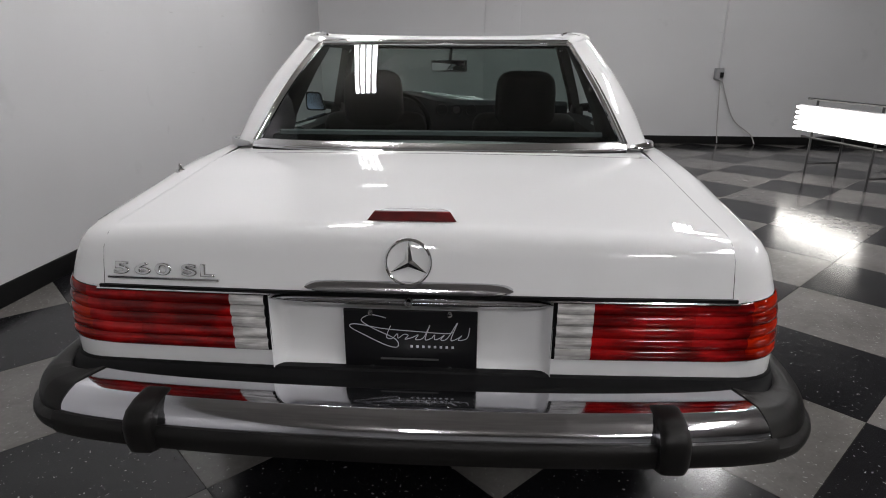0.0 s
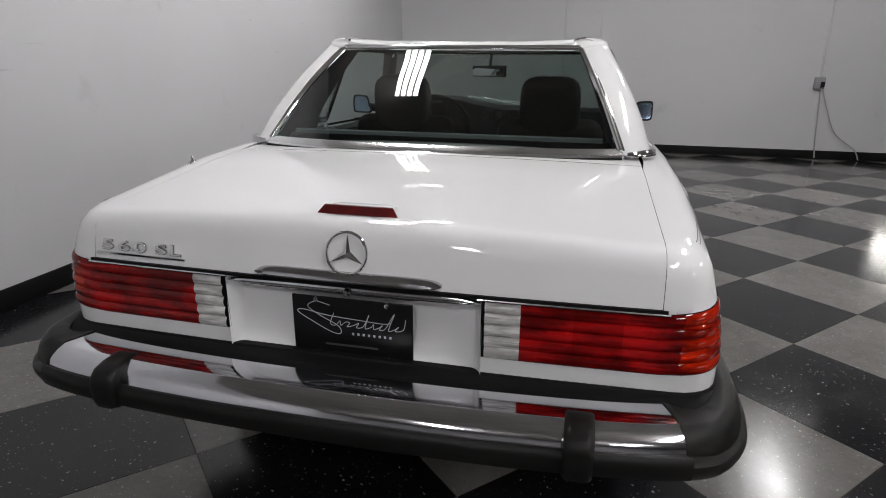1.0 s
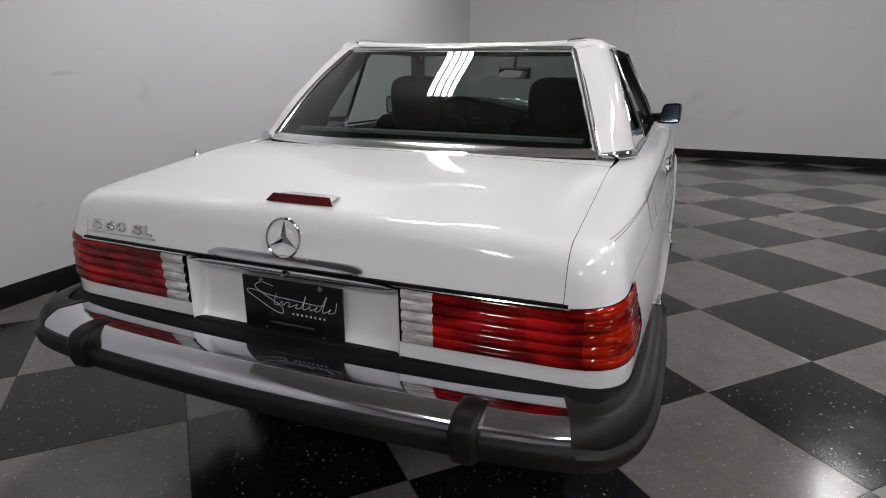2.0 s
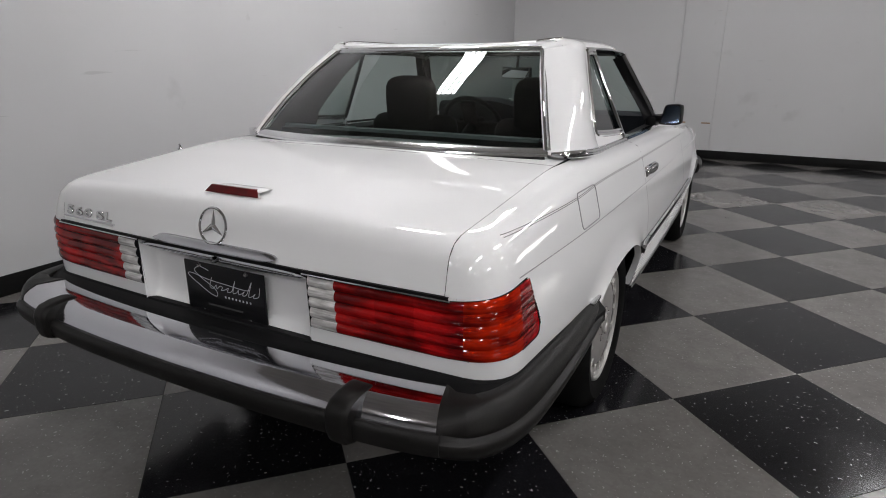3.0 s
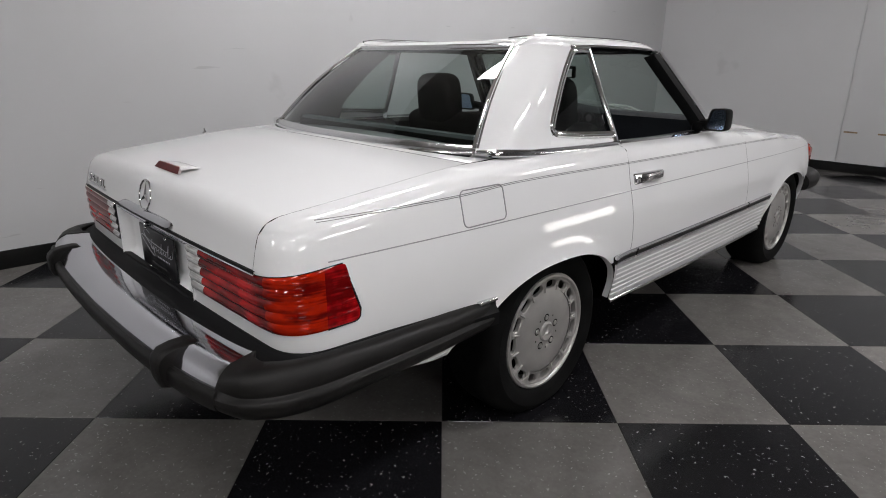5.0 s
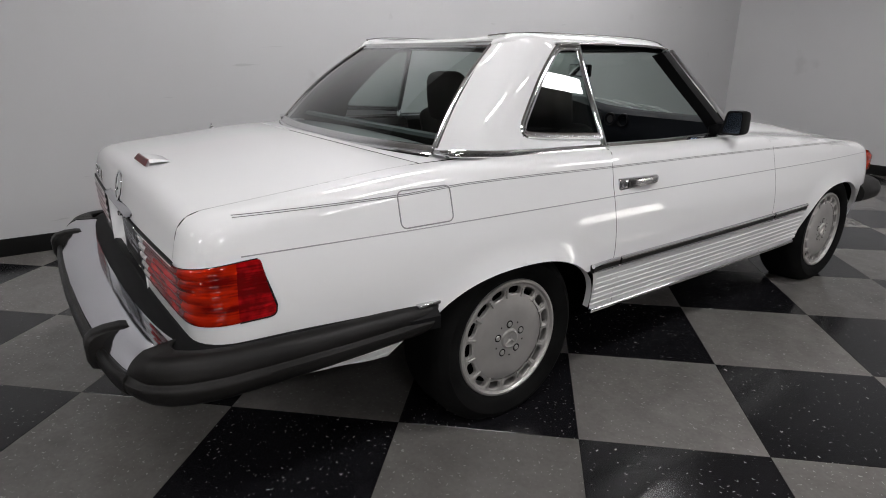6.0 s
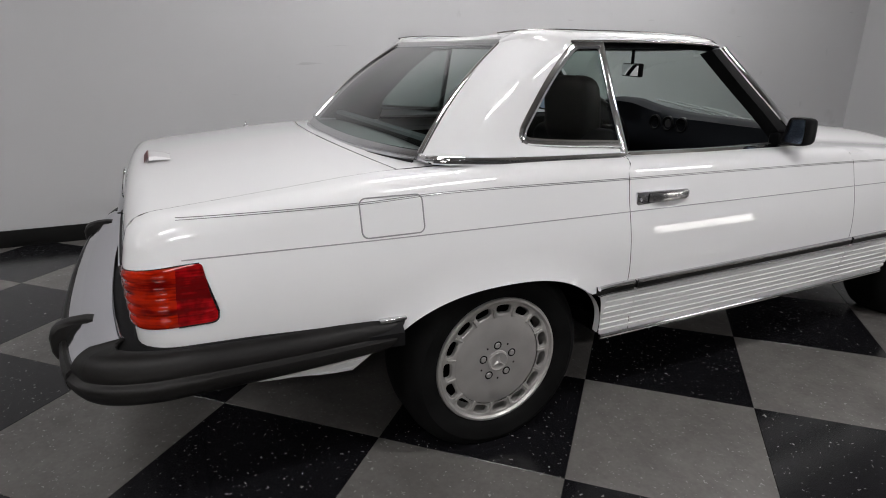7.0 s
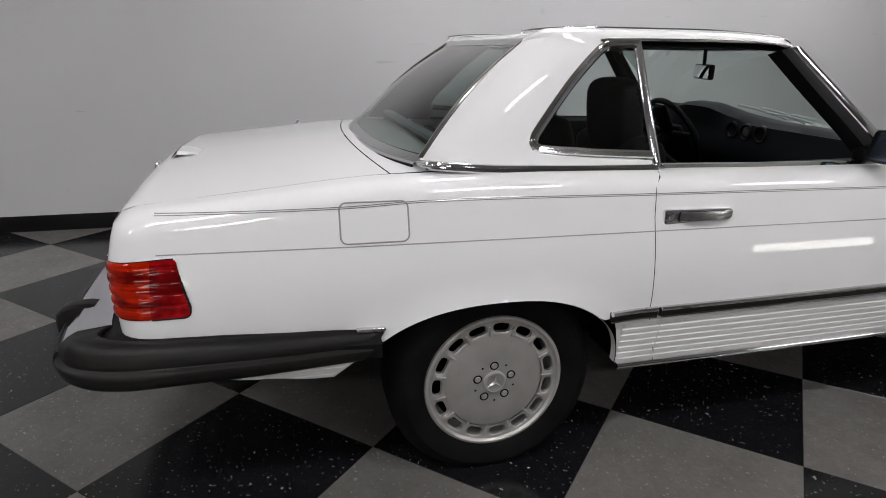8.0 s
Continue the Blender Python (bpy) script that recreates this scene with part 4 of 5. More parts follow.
def cap_section(f):
    """Corner cap: flush with the chrome where it begins, then fuller, with one groove along the side."""
    k = float(np.interp(f, [0, 0.06, 0.7, 1], [1.0, 1.06, 1.0, 0.86]))
    bot = float(np.interp(f, [0, 0.15, 0.5, 1], [0.440, 0.432, 0.432, 0.450]))
    top = float(np.interp(f, [0, 0.3, 0.6, 1], [0.551, 0.557, 0.554, 0.540]))
    h = top - bot
    inn = float(np.interp(f, [0, 0.10, 0.25, 0.5, 1], [-0.134, -0.105, -0.080, -0.064, -0.056]))
    low = [(0.005 * k, bot + 0.495 * h), (0.010 * k, bot + 0.46 * h), (0.012 * k, bot + 0.40 * h), (0.0105 * k, bot + 0.32 * h), (0.006 * k, bot + 0.22 * h), (-0.001, bot + 0.13 * h), (-0.010, bot + 0.055 * h), (-0.022, bot + 0.012 * h), (-0.032, bot), (-0.045, bot)]
    full = [(inn, bot + 0.01), (inn, top - 0.004), (inn + 0.006, top), (-0.042, top + 0.001), (-0.034, top - 0.0015), (-0.022, bot + 0.93 * h), (-0.013, bot + 0.84 * h), (-0.007, bot + 0.74 * h), (-0.004, bot + 0.64 * h), (-0.0035, bot + 0.58 * h), (-0.0045, bot + 0.545 * h), (-0.002, bot + 0.52 * h)]
    flush = [(inn, bot + 0.01), (inn, 0.5490), (inn + 0.006, 0.5515), (-0.052, 0.5522), (-0.042, 0.5485), (-0.031, 0.5430), (-0.022, 0.5370), (-0.014, 0.5290), (-0.008, 0.5210), (-0.003, 0.5120), (-0.0025, 0.5090), (-0.001, 0.5070)]
    w = float(np.interp(f, [0, 0.02, 0.13, 1], [0, 0.12, 1, 1]))
    return [(a * (1 - w) + c * w, b * (1 - w) + d * w) for (a, b), (c, d) in zip(flush, full)] + low


for s in (1, -1):
    bumper_piece("bumper_corner", s, cap_pts, cap_section, RUBBER, bumper, "weathered black rubber bumper corner", end_slant=0.9)
    # filler between body and bumper
    bm = bmesh.new()
    ring = [plan(q) for q in np.linspace(0.0, 0.95, 60)] + [((0.2, y), (1, 0)) for y in np.linspace(LAMP_Y, -0.36, 24)[1:]]
    edge = cast([(*p, 0.556) for p, w in ring], [(*w, 0) for p, w in ring])
    rows = []
    for (x, y, z), (p, w), k in zip(edge, ring, np.linspace(0, 1, len(ring))):
        o = Vector((w[0], w[1], 0)).normalized()
        zz = float(np.interp(y, [-1.0, -0.76, -0.43], [0.556, 0.552, 0.537]))
        wide = float(np.interp(y, [-1.09, -1.04, -0.95, -0.82, -0.36], [0.080, 0.062, 0.045, 0.016, 0.008]))
        mid = float(np.interp(x, [0.30, 0.72], [1, 0]))
        reach = (0.008 + wide * 0.35) * (1 - mid) + 0.055 * mid
        if x < 0.316:
            y = -1.045
        rows.append([(s * (x + o.x * a), y + o.y * a, zz + b) for a, b in ((-0.05, 0.002), (0.003, 0.002), (0.007, -0.003), (reach * 0.7, -0.005), (reach, -0.009), (max(reach + 0.02, 0.008 + wide), -0.030), (max(reach + 0.02, 0.008 + wide), -0.07))])
    skin(bm, rows)
    part("bumper_filler", bm, FILLER, car, "black rubber filler behind the bumper")
    bm = bmesh.new()
    x = surface_x(-0.39, 0.54)
    box(bm, (x - 0.005, -0.425, 0.5345), (x + 0.014, -0.345, 0.5455), 0.003, Matrix.Diagonal((s, 1, 1, 1)))
    part("bumper_end_clip", bm, SATIN, car)
    # ribbed quarter skirt behind the wheel
    bm = bmesh.new()
    rows = []
    for y in np.linspace(-0.80, -0.41, 16):
        zt = 0.52
        zb = float(np.interp(y, [-0.86, -0.49, -0.41], [0.412, 0.364, 0.425]))
        zz = [max(zb, zt - 0.16 * k / 78) for k in range(79)]
        p = flank_points([(-0.6, z) for z in zz])
        rows.append([(s * (q[0] - 0.026 + 0.004 * min(1.0, max(0.0, 0.5 + 1.6 * math.sin(z * 2 * math.pi / 0.0205)))), y, z) for q, z in zip(p, zz)])
    skin(bm, rows)
    part("quarter_skirt", bm, PAINT, car, "white ribbed skirt below the bumper corner")
    # guards
    gx = 0.546
    bm = bmesh.new()
    yo = -1.222
    prof = [(yo + 0.082, 0.545), (yo + 0.076, 0.553), (yo + 0.060, 0.557), (yo + 0.02, 0.556), (yo - 0.010, 0.549), (yo - 0.025, 0.535), (yo - 0.031, 0.52), (yo - 0.030, 0.475), (yo - 0.022, 0.453), (yo - 0.004, 0.444), (yo + 0.04, 0.444)]
    rows = []
    for u in np.linspace(-1, 1, 15):
        k = 0.006 * abs(u) ** 5
        rows.append([(s * (gx + 0.030 * u), y + k, z - (k if z > 0.5 else -k)) for y, z in prof])
    vs = skin(bm, rows)
    for row in (vs[0], vs[-1]):
        bm.faces.new(row)
    part("bumper_guard", bm, RUBBER, bumper, "black rubber bumper guard")

# front bumper
FRONT = [(0.0, 3.42), (0.40, 3.40), (0.68, 3.35), (0.80, 3.28), (0.86, 3.17), (0.875, 3.02), (0.872, 2.88)]
bm = bmesh.new()
rows = []
pts = plan_path(FRONT, 40)
pts = [Vector((-p.x, p.y, 0)) for p in reversed(pts[1:])] + pts
for i, p in enumerate(pts):
    a, b = pts[max(0, i - 1)], pts[min(len(pts) - 1, i + 1)]
    t = (b - a).normalized()
    o = Vector((-t.y, t.x, 0))
    rows.append([(p.x + o.x * u, p.y + o.y * u, v) for u, v in ((-0.10, 0.42), (-0.10, 0.52), (-0.03, 0.525), (-0.004, 0.51), (0.012, 0.485), (0.014, 0.455), (0.004, 0.425), (-0.02, 0.415))])
vs = skin(bm, rows, close_v=True)
bm.faces.new(vs[0]), bm.faces.new(vs[-1])
part("front_bumper", bm, RUBBER, car, "black rubber front bumper")
bm = bmesh.new()
rows = []
for x in np.linspace(-0.76, 0.76, 31):
    y = 3.20 - 0.08 * (x / 0.7) ** 2
    rows.append([(x, y, 0.40), (x, y + 0.01, 0.55), (x, y - 0.01, 0.70), (x, y - 0.10, surface_top(x, 3.05))])
skin(bm, rows)
part("front_panel", bm, PAINT, car)
for s in (1, -1):
    bm = bmesh.new()
    rows = []
    for y, x in ((3.00, 0.80), (3.06, 0.80), (3.13, 0.775), (3.19, 0.72), (3.22, 0.62)):
        rows.append([(s * (x + o), y + o, z) for o, z in ((0.0, 0.575), (0.014, 0.60), (0.016, 0.68), (0.0, 0.705))])
    skin(bm, rows)
    part("front_turn_lamp", bm, FRONT_AMBER, car, "amber wraparound front turn lamp")


# ---- hardtop and glass ----
def lerp(a, b, f):
    return tuple(p + (q - p) * f for p, q in zip(a, b))


def pillar_row(s, f):
    """Points across the rear pillar at height f (0 at the belt, 1 at the roof)."""
    r = lerp((0.645, -0.198, 0.955), (0.490, 0.166, 1.290), f)
    g = 0.016 * math.sin(math.pi * min(1.0, max(0.0, f)))
    r = (r[0], r[1] - g, r[2] + g)
    c = lerp((0.786, -0.180, 0.946), (0.600, 0.195, 1.312), f)
    zq = 0.935 + 0.367 * f
    q = (float(np.interp(zq, [0.93, 0.98, 1.02, 1.055, 1.18, 1.291, 1.31], [0.746, 0.722, 0.709, 0.695, 0.641, 0.587, 0.584])), float(np.interp(zq, [0.93, 0.98, 1.02, 1.055, 1.18, 1.291, 1.31], [0.112, 0.124, 0.124, 0.148, 0.264, 0.396, 0.41])), zq)
    bow = 0.016 * math.sin(math.pi * f)
    out = []
    for u in np.linspace(0, 1, 17):
        w = [(1 - u) ** 2, 2 * u * (1 - u), u * u]
        out.append((s * (w[0] * r[0] + w[1] * c[0] + w[2] * q[0] + bow * w[1] * 2), w[0] * r[1] + w[1] * c[1] + w[2] * q[1], w[0] * r[2] + w[1] * c[2] + w[2] * q[2]))
    return out


def glass_point(u, f):
    """Rear window: u across from -1 to 1, f up from 0 to 1."""
    bot = (0.632 * u, -0.298 + 0.102 * abs(u) ** 2.7, 0.958)
    top = (0.480 * u, 0.138 + 0.030 * abs(u) ** 2.9, 1.284)
    p = lerp(bot, top, f)
    b = 0.016 * math.sin(math.pi * f)
    return (p[0], p[1] - b, p[2] + b)


hardtop = new("hardtop")
hardtop.parent = car
tagged(hardtop, "white removable hardtop with chrome window trim")

roof_side = [(0.588, 1.296), (0.587, 1.302), (0.582, 1.310), (0.572, 1.3185), (0.557, 1.326), (0.538, 1.331), (0.515, 1.333), (0.45, 1.329), (0.32, 1.3245), (0.16, 1.3235), (0.0, 1.323)]
full = [(x, z) for x, z in roof_side] + [(-x, z) for x, z in reversed(roof_side[:-1])]
rows = []
for y, drop, k in ((0.152, 0.034, 0.865), (0.155, 0.021, 0.875), (0.170, 0.012, 0.90), (0.205, 0.007, 0.945), (0.27, 0.003, 0.978), (0.36, 0.0, 0.995), (0.47, 0.0, 1.0), (0.65, 0.0, 1.0), (0.80, 0.001, 1.0), (0.95, 0.005, 1.0), (1.04, 0.012, 1.0), (1.10, 0.024, 1.0), (1.13, 0.036, 0.99), (1.14, 0.05, 0.985)):
    rows.append([(x * k, y + (0.10 * (1 - (x / 0.59) ** 2) if y > 1.0 else 0.03 * (x / 0.5) ** 2 * (y < 0.19)), z - drop * (1.0 if z > 1.3 or y < 0.3 else 0.6)) for x, z in full])
bm = bmesh.new()
skin(bm, rows)
part("roof", bm, PAINT, hardtop)
for s in (1, -1):
    bm = bmesh.new()
    crown = pillar_row(s, 1.0)
    skin(bm, [pillar_row(s, f) for f in np.linspace(-0.02, 1.0, 24)] + [[(x - s * 0.055 * (1 - math.cos(a)), y + 0.02 * (1 - math.cos(a)), z + (0.010 + 0.018 * min(1.0, k / 6)) * math.sin(a)) for k, (x, y, z) in enumerate(crown)] for a in np.linspace(0, math.pi / 2, 8)[1:]])
    # strip under the quarter window
    skin(bm, [[(s * x, y, z) for x, y, z in ((0.742, 0.07, 0.935), (0.735, 0.07, 0.958), (0.717, 0.07, 0.992))], [(s * x, y, z) for x, y, z in ((0.743, 0.14, 0.935), (0.737, 0.14, 0.958), (0.724, 0.14, 0.985))], [(s * x, y, z) for x, y, z in ((0.745, 0.535, 0.925), (0.742, 0.535, 0.935), (0.740, 0.535, 0.945))]])
    part("rear_pillar", bm, PAINT, hardtop)
    # dark inside of the pillar
    bm = bmesh.new()
    rows_l = []
    for f in np.linspace(0, 0.985, 14):
        row = pillar_row(s, f)
        (rx, ry, rz), (qx, qy, qz) = row[0], row[-1]
        pad = 0.115 - 0.045 * f
        inner = [(rx - s * 0.014, ry + 0.016, rz - 0.006)] + [(rx + (qx - rx) * u - s * (0.018 + pad * u ** 0.8), ry + (qy - ry) * u + 0.016, rz + (qz - rz) * u - 0.004) for u in (0.2, 0.4, 0.6, 0.8, 0.95)]
        rows_l.append(inner + [(qx - s * (0.010 + pad * 0.75), qy + 0.022, qz), (qx - s * 0.016, qy + 0.010, qz)])
    skin(bm, rows_l)
    part("pillar_lining", bm, BLACK, hardtop)
bm = bmesh.new()
skin(bm, [[(x * 0.975, y, z - 0.018) for x, y, z in row] for row in rows[3:-2]])
part("headliner", bm, BLACK, hardtop)

# rear window with chrome frame
bm = bmesh.new()
skin(bm, [[glass_point(u, f) for f in np.linspace(0.02, 0.99, 14)] for u in np.linspace(-0.985, 0.985, 31)])
rear_window = part("rear_window", bm, GLASS, hardtop, "dark tinted curved rear window")
rear_window.visible_shadow = False
bm = bmesh.new()
flat = [(-0.015, -0.004), (0.015, -0.004), (0.016, 0.001), (0.013, 0.0055), (0.008, 0.0065), (0.0045, 0.0035), (0.002, 0.0030), (0.0005, 0.0050), (-0.004, 0.0085), (-0.010, 0.0080), (-0.0145, 0.0030)]
sweep(bm, [glass_point(u, 1.02) for u in np.linspace(-1.0, 1.0, 31)], flat, up=(0, -0.7, 0.7))
part("window_trim", bm, TRIM, rear_window, "chrome window trim")
bm = bmesh.new()
lower = [(-0.024, -0.006), (0.018, -0.008), (0.019, -0.003), (0.0155, 0.002), (0.012, 0.0025), (0.0105, 0.0045), (-0.004, 0.0070), (-0.016, 0.0062), (-0.0175, 0.0045), (-0.0215, 0.0045), (-0.025, 0.001)]
edge_line = [Vector(glass_point(u, -0.012)) for u in np.linspace(-1.012, 1.012, 61)]
sweep(bm, edge_line, lower, up=(0, -0.55, 0.83))
lower_trim = part("window_trim", bm, SATIN, rear_window, "satin silver frame under the window")
bm = bmesh.new()
tube(bm, [p + Vector((0, -0.83, -0.55)) * 0.0195 for p in edge_line], 0.0062, 8)
part("chrome_bead", bm, TRIM, lower_trim)
# black tube that draws the shadow line under the trim on the deck
bm = bmesh.new()
tube(bm, [p + Vector((0, -0.83, -0.55)) * 0.0285 for p in edge_line], 0.0048, 8)
part("gasket", bm, BLACK, lower_trim, "black line for the shade under the window trim")
for s in (1, -1):
    bm = bmesh.new()
    sweep(bm, [glass_point(s * 1.012, f) for f in np.linspace(0.0, 1.02, 20)], [(0.9 * a, b) for a, b in flat], up=(s * 0.3, -0.7, 0.6))
    part("window_trim", bm, TRIM, rear_window, "chrome window trim")

BELT = [(0.658, -0.206, 0.950), (0.705, -0.190, 0.951), (0.740, -0.148, 0.951), (0.753, -0.09, 0.948), (0.753, 0.0, 0.941), (0.751, 0.22, 0.931), (0.751, 0.53, 0.923)]
QW = [(0.5865, 0.515, 1.296), (0.587, 0.435, 1.2955), (0.588, 0.395, 1.290), (0.603, 0.350, 1.262), (0.640, 0.258, 1.180), (0.694, 0.142, 1.055), (0.708, 0.118, 1.020), (0.7135, 0.117, 0.998), (0.7195, 0.132, 0.982), (0.724, 0.165, 0.973), (0.730, 0.30, 0.961), (0.737, 0.515, 0.949)]
for s in (1, -1):
    bm = bmesh.new()
    sweep(bm, spline([(s * x, y, z) for x, y, z in BELT], 50), [(-0.006, -0.013), (0.005, -0.013), (0.010, -0.008), (0.010, -0.003), (0.006, 0.0), (0.006, 0.002), (0.009, 0.005), (0.006, 0.011), (0.002, 0.013), (-0.006, 0.013)], scale=lambda f: min(1.0, 0.55 + 2.2 * f))
    part("belt_trim", bm, TRIM, hardtop, "chrome belt trim")
    bm = bmesh.new()
    outer = spline([(s * x, y, z) for x, y, z in QW], 70) + [Vector((s * 0.738, 0.522, 0.9485))]
    mid_w = Vector((s * 0.665, 0.40, 1.09))
    rows_t = []
    n = Vector((s, 0, 0.42)).normalized()
    for i, p in enumerate(outer):
        c = n.cross(outer[min(i + 1, len(outer) - 1)] - outer[max(i - 1, 0)]).normalized()
        c = c if c.dot(mid_w - p) > 0 else -c
        rows_t.append([p + n * -0.004, p + n * 0.006, p + c * 0.005 + n * 0.011, p + c * 0.011 + n * 0.010, p + c * 0.014 + n * 0.0045, p + c * 0.016 + n * 0.0045, p + c * 0.019 + n * 0.009, p + c * 0.026 + n * 0.007, p + c * 0.030 - n * 0.004])
    skin(bm, rows_t)
    part("quarter_window_trim", bm, TRIM, hardtop, "chrome quarter window frame")
    bm = bmesh.new()
    rows_q = []
    back = spline([(s * (x - 0.008), y, z) for x, y, z in QW[2:8]], 16)
    for p in back:
        f = (p.z - 0.945) / (1.293 - 0.945)
        rows_q.append([p.lerp(Vector((s * (0.731 - 0.154 * f), 0.520 - 0.01 * f, p.z)), u) for u in np.linspace(0, 1, 8)])
    p = Vector((s * 0.722, 0.16, 0.972))
    rows_q.append([p.lerp(Vector((s * 0.728, 0.52, 0.952)), u) for u in np.linspace(0, 1, 8)])
    skin(bm, rows_q)
    qw = part("quarter_window", bm, SIDE_GLASS, hardtop, "tinted fixed quarter window")
    qw.visible_shadow = False
    # B pillar bar
    bm = bmesh.new()
    sweep(bm, [(s * 0.747, 0.532, 0.925), (s * 0.741, 0.529, 0.945), (s * 0.66, 0.520, 1.125), (s * 0.588, 0.513, 1.293)], disc_profile(0.015, 16, 0.62), up=(s, 0, 0.4))
    part("pillar_bar", bm, TRIM, hardtop, "chrome bar between the side windows")
    # drip rail over the windows and roof edge strip
    bm = bmesh.new()
    tube(bm, spline([(s * 0.589, 0.385, 1.297), (s * 0.590, 0.60, 1.300), (s * 0.590, 0.85, 1.299), (s * 0.590, 1.0, 1.296), (s * 0.594, 1.09, 1.287)], 30), 0.0048, 8)
    part("drip_rail", bm, TRIM, hardtop, "chrome drip rail")
    bm = bmesh.new()
    tube(bm, spline([(s * 0.455, 0.176, 1.3205), (s * 0.475, 0.215, 1.326), (s * 0.500, 0.28, 1.3315), (s * 0.516, 0.37, 1.3345), (s * 0.520, 0.50, 1.3345), (s * 0.520, 0.70, 1.3345), (s * 0.520, 0.85, 1.333), (s * 0.522, 0.96, 1.329), (s * 0.526, 1.06, 1.321), (s * 0.53, 1.13, 1.308)], 60), 0.0048, 8)
    part("roof_strip", bm, TRIM, hardtop, "thin chrome roof edge strip")

# windshield frame and glass
def screen_point(u, f):
    bot = (0.715 * u, 1.76 - 0.28 * u * u, 0.930)
    top = (0.585 * u, 1.215 - 0.105 * u * u, 1.292)
    p = lerp(bot, top, f)
    b = 0.012 * math.sin(math.pi * f)
    return (p[0], p[1] + b, p[2] + b)


bm = bmesh.new()
skin(bm, [[screen_point(u, f) for f in np.linspace(0, 1, 12)] for u in np.linspace(-0.97, 0.97, 29)])
windshield = part("windshield", bm, SIDE_GLASS, car, "clear curved windshield")
windshield.visible_shadow = False
REAR_EDGE = [(0.744, 1.385, 0.918), (0.708, 1.292, 1.018), (0.650, 1.165, 1.150), (0.597, 1.050, 1.274)]
FRONT_EDGE = [(0.738, 1.500, 0.925), (0.703, 1.392, 1.031), (0.648, 1.262, 1.158), (0.592, 1.132, 1.286)]
for s in (1, -1):
    back, fore = spline([(s * x, y, z) for x, y, z in REAR_EDGE], 18), spline([(s * x, y, z) for x, y, z in FRONT_EDGE], 18)
    n = Vector((s, 0.35, 0.35)).normalized()
    bm = bmesh.new()
    skin(bm, [[p - n * 0.045, p - n * 0.004, p + n * 0.002, p.lerp(q, 0.25) + n * 0.006, p.lerp(q, 0.47) + n * 0.006, p.lerp(q, 0.47) - n * 0.02] for p, q in zip(back, fore)])
    post = part("windshield_post", bm, BLACK, car, "black windshield post with a chrome edge")
    bm = bmesh.new()
    skin(bm, [[p.lerp(q, 0.46) + n * 0.002, p.lerp(q, 0.48) + n * 0.011, p.lerp(q, 0.64) + n * 0.014, p.lerp(q, 0.85) + n * 0.010, q + n * 0.002, q - n * 0.012 + Vector((-s * 0.01, 0.004, 0)), q - n * 0.03 + Vector((-s * 0.02, 0, 0))] for p, q in zip(back, fore)])
    part("post_trim", bm, TRIM, post, "chrome edge")
bm = bmesh.new()
tube(bm, [screen_point(u, 1.0) for u in np.linspace(-0.92, 0.92, 25)], 0.015, 8)
part("header_rail", bm, BLACK, car)
bm = bmesh.new()
tube(bm, [screen_point(u, 0.0) for u in np.linspace(-0.93, 0.93, 25)], 0.014, 8)
part("windshield_seal", bm, BLACK, car)
# wipers parked on the glass
for p0, p1 in (((-0.224, 1.618, 1.021), (-0.05, 1.765, 0.965)), ((-0.13, 1.70, 0.992), (0.12, 1.79, 0.955))):
    p0, p1 = Vector(p0), Vector(p1)
    bm = bmesh.new()
    tube(bm, [p0.lerp(p1, k) + Vector((0, 0, 0.006 * math.sin(math.pi * k))) for k in np.linspace(0, 1, 10)], 0.0055, 6)
    wiper = part("wiper", bm, WIPER, car, "silver wiper blade parked on the glass")
    bm = bmesh.new()
    tube(bm, [p0.lerp(p1, 0.45) + Vector((0, 0.010, 0.016)), p0.lerp(p1, 0.8) + Vector((0.03, 0.02, 0.014)), p1 + Vector((0.08, 0.03, -0.012))], 0.006, 6)
    part("arm", bm, WIPER, wiper)

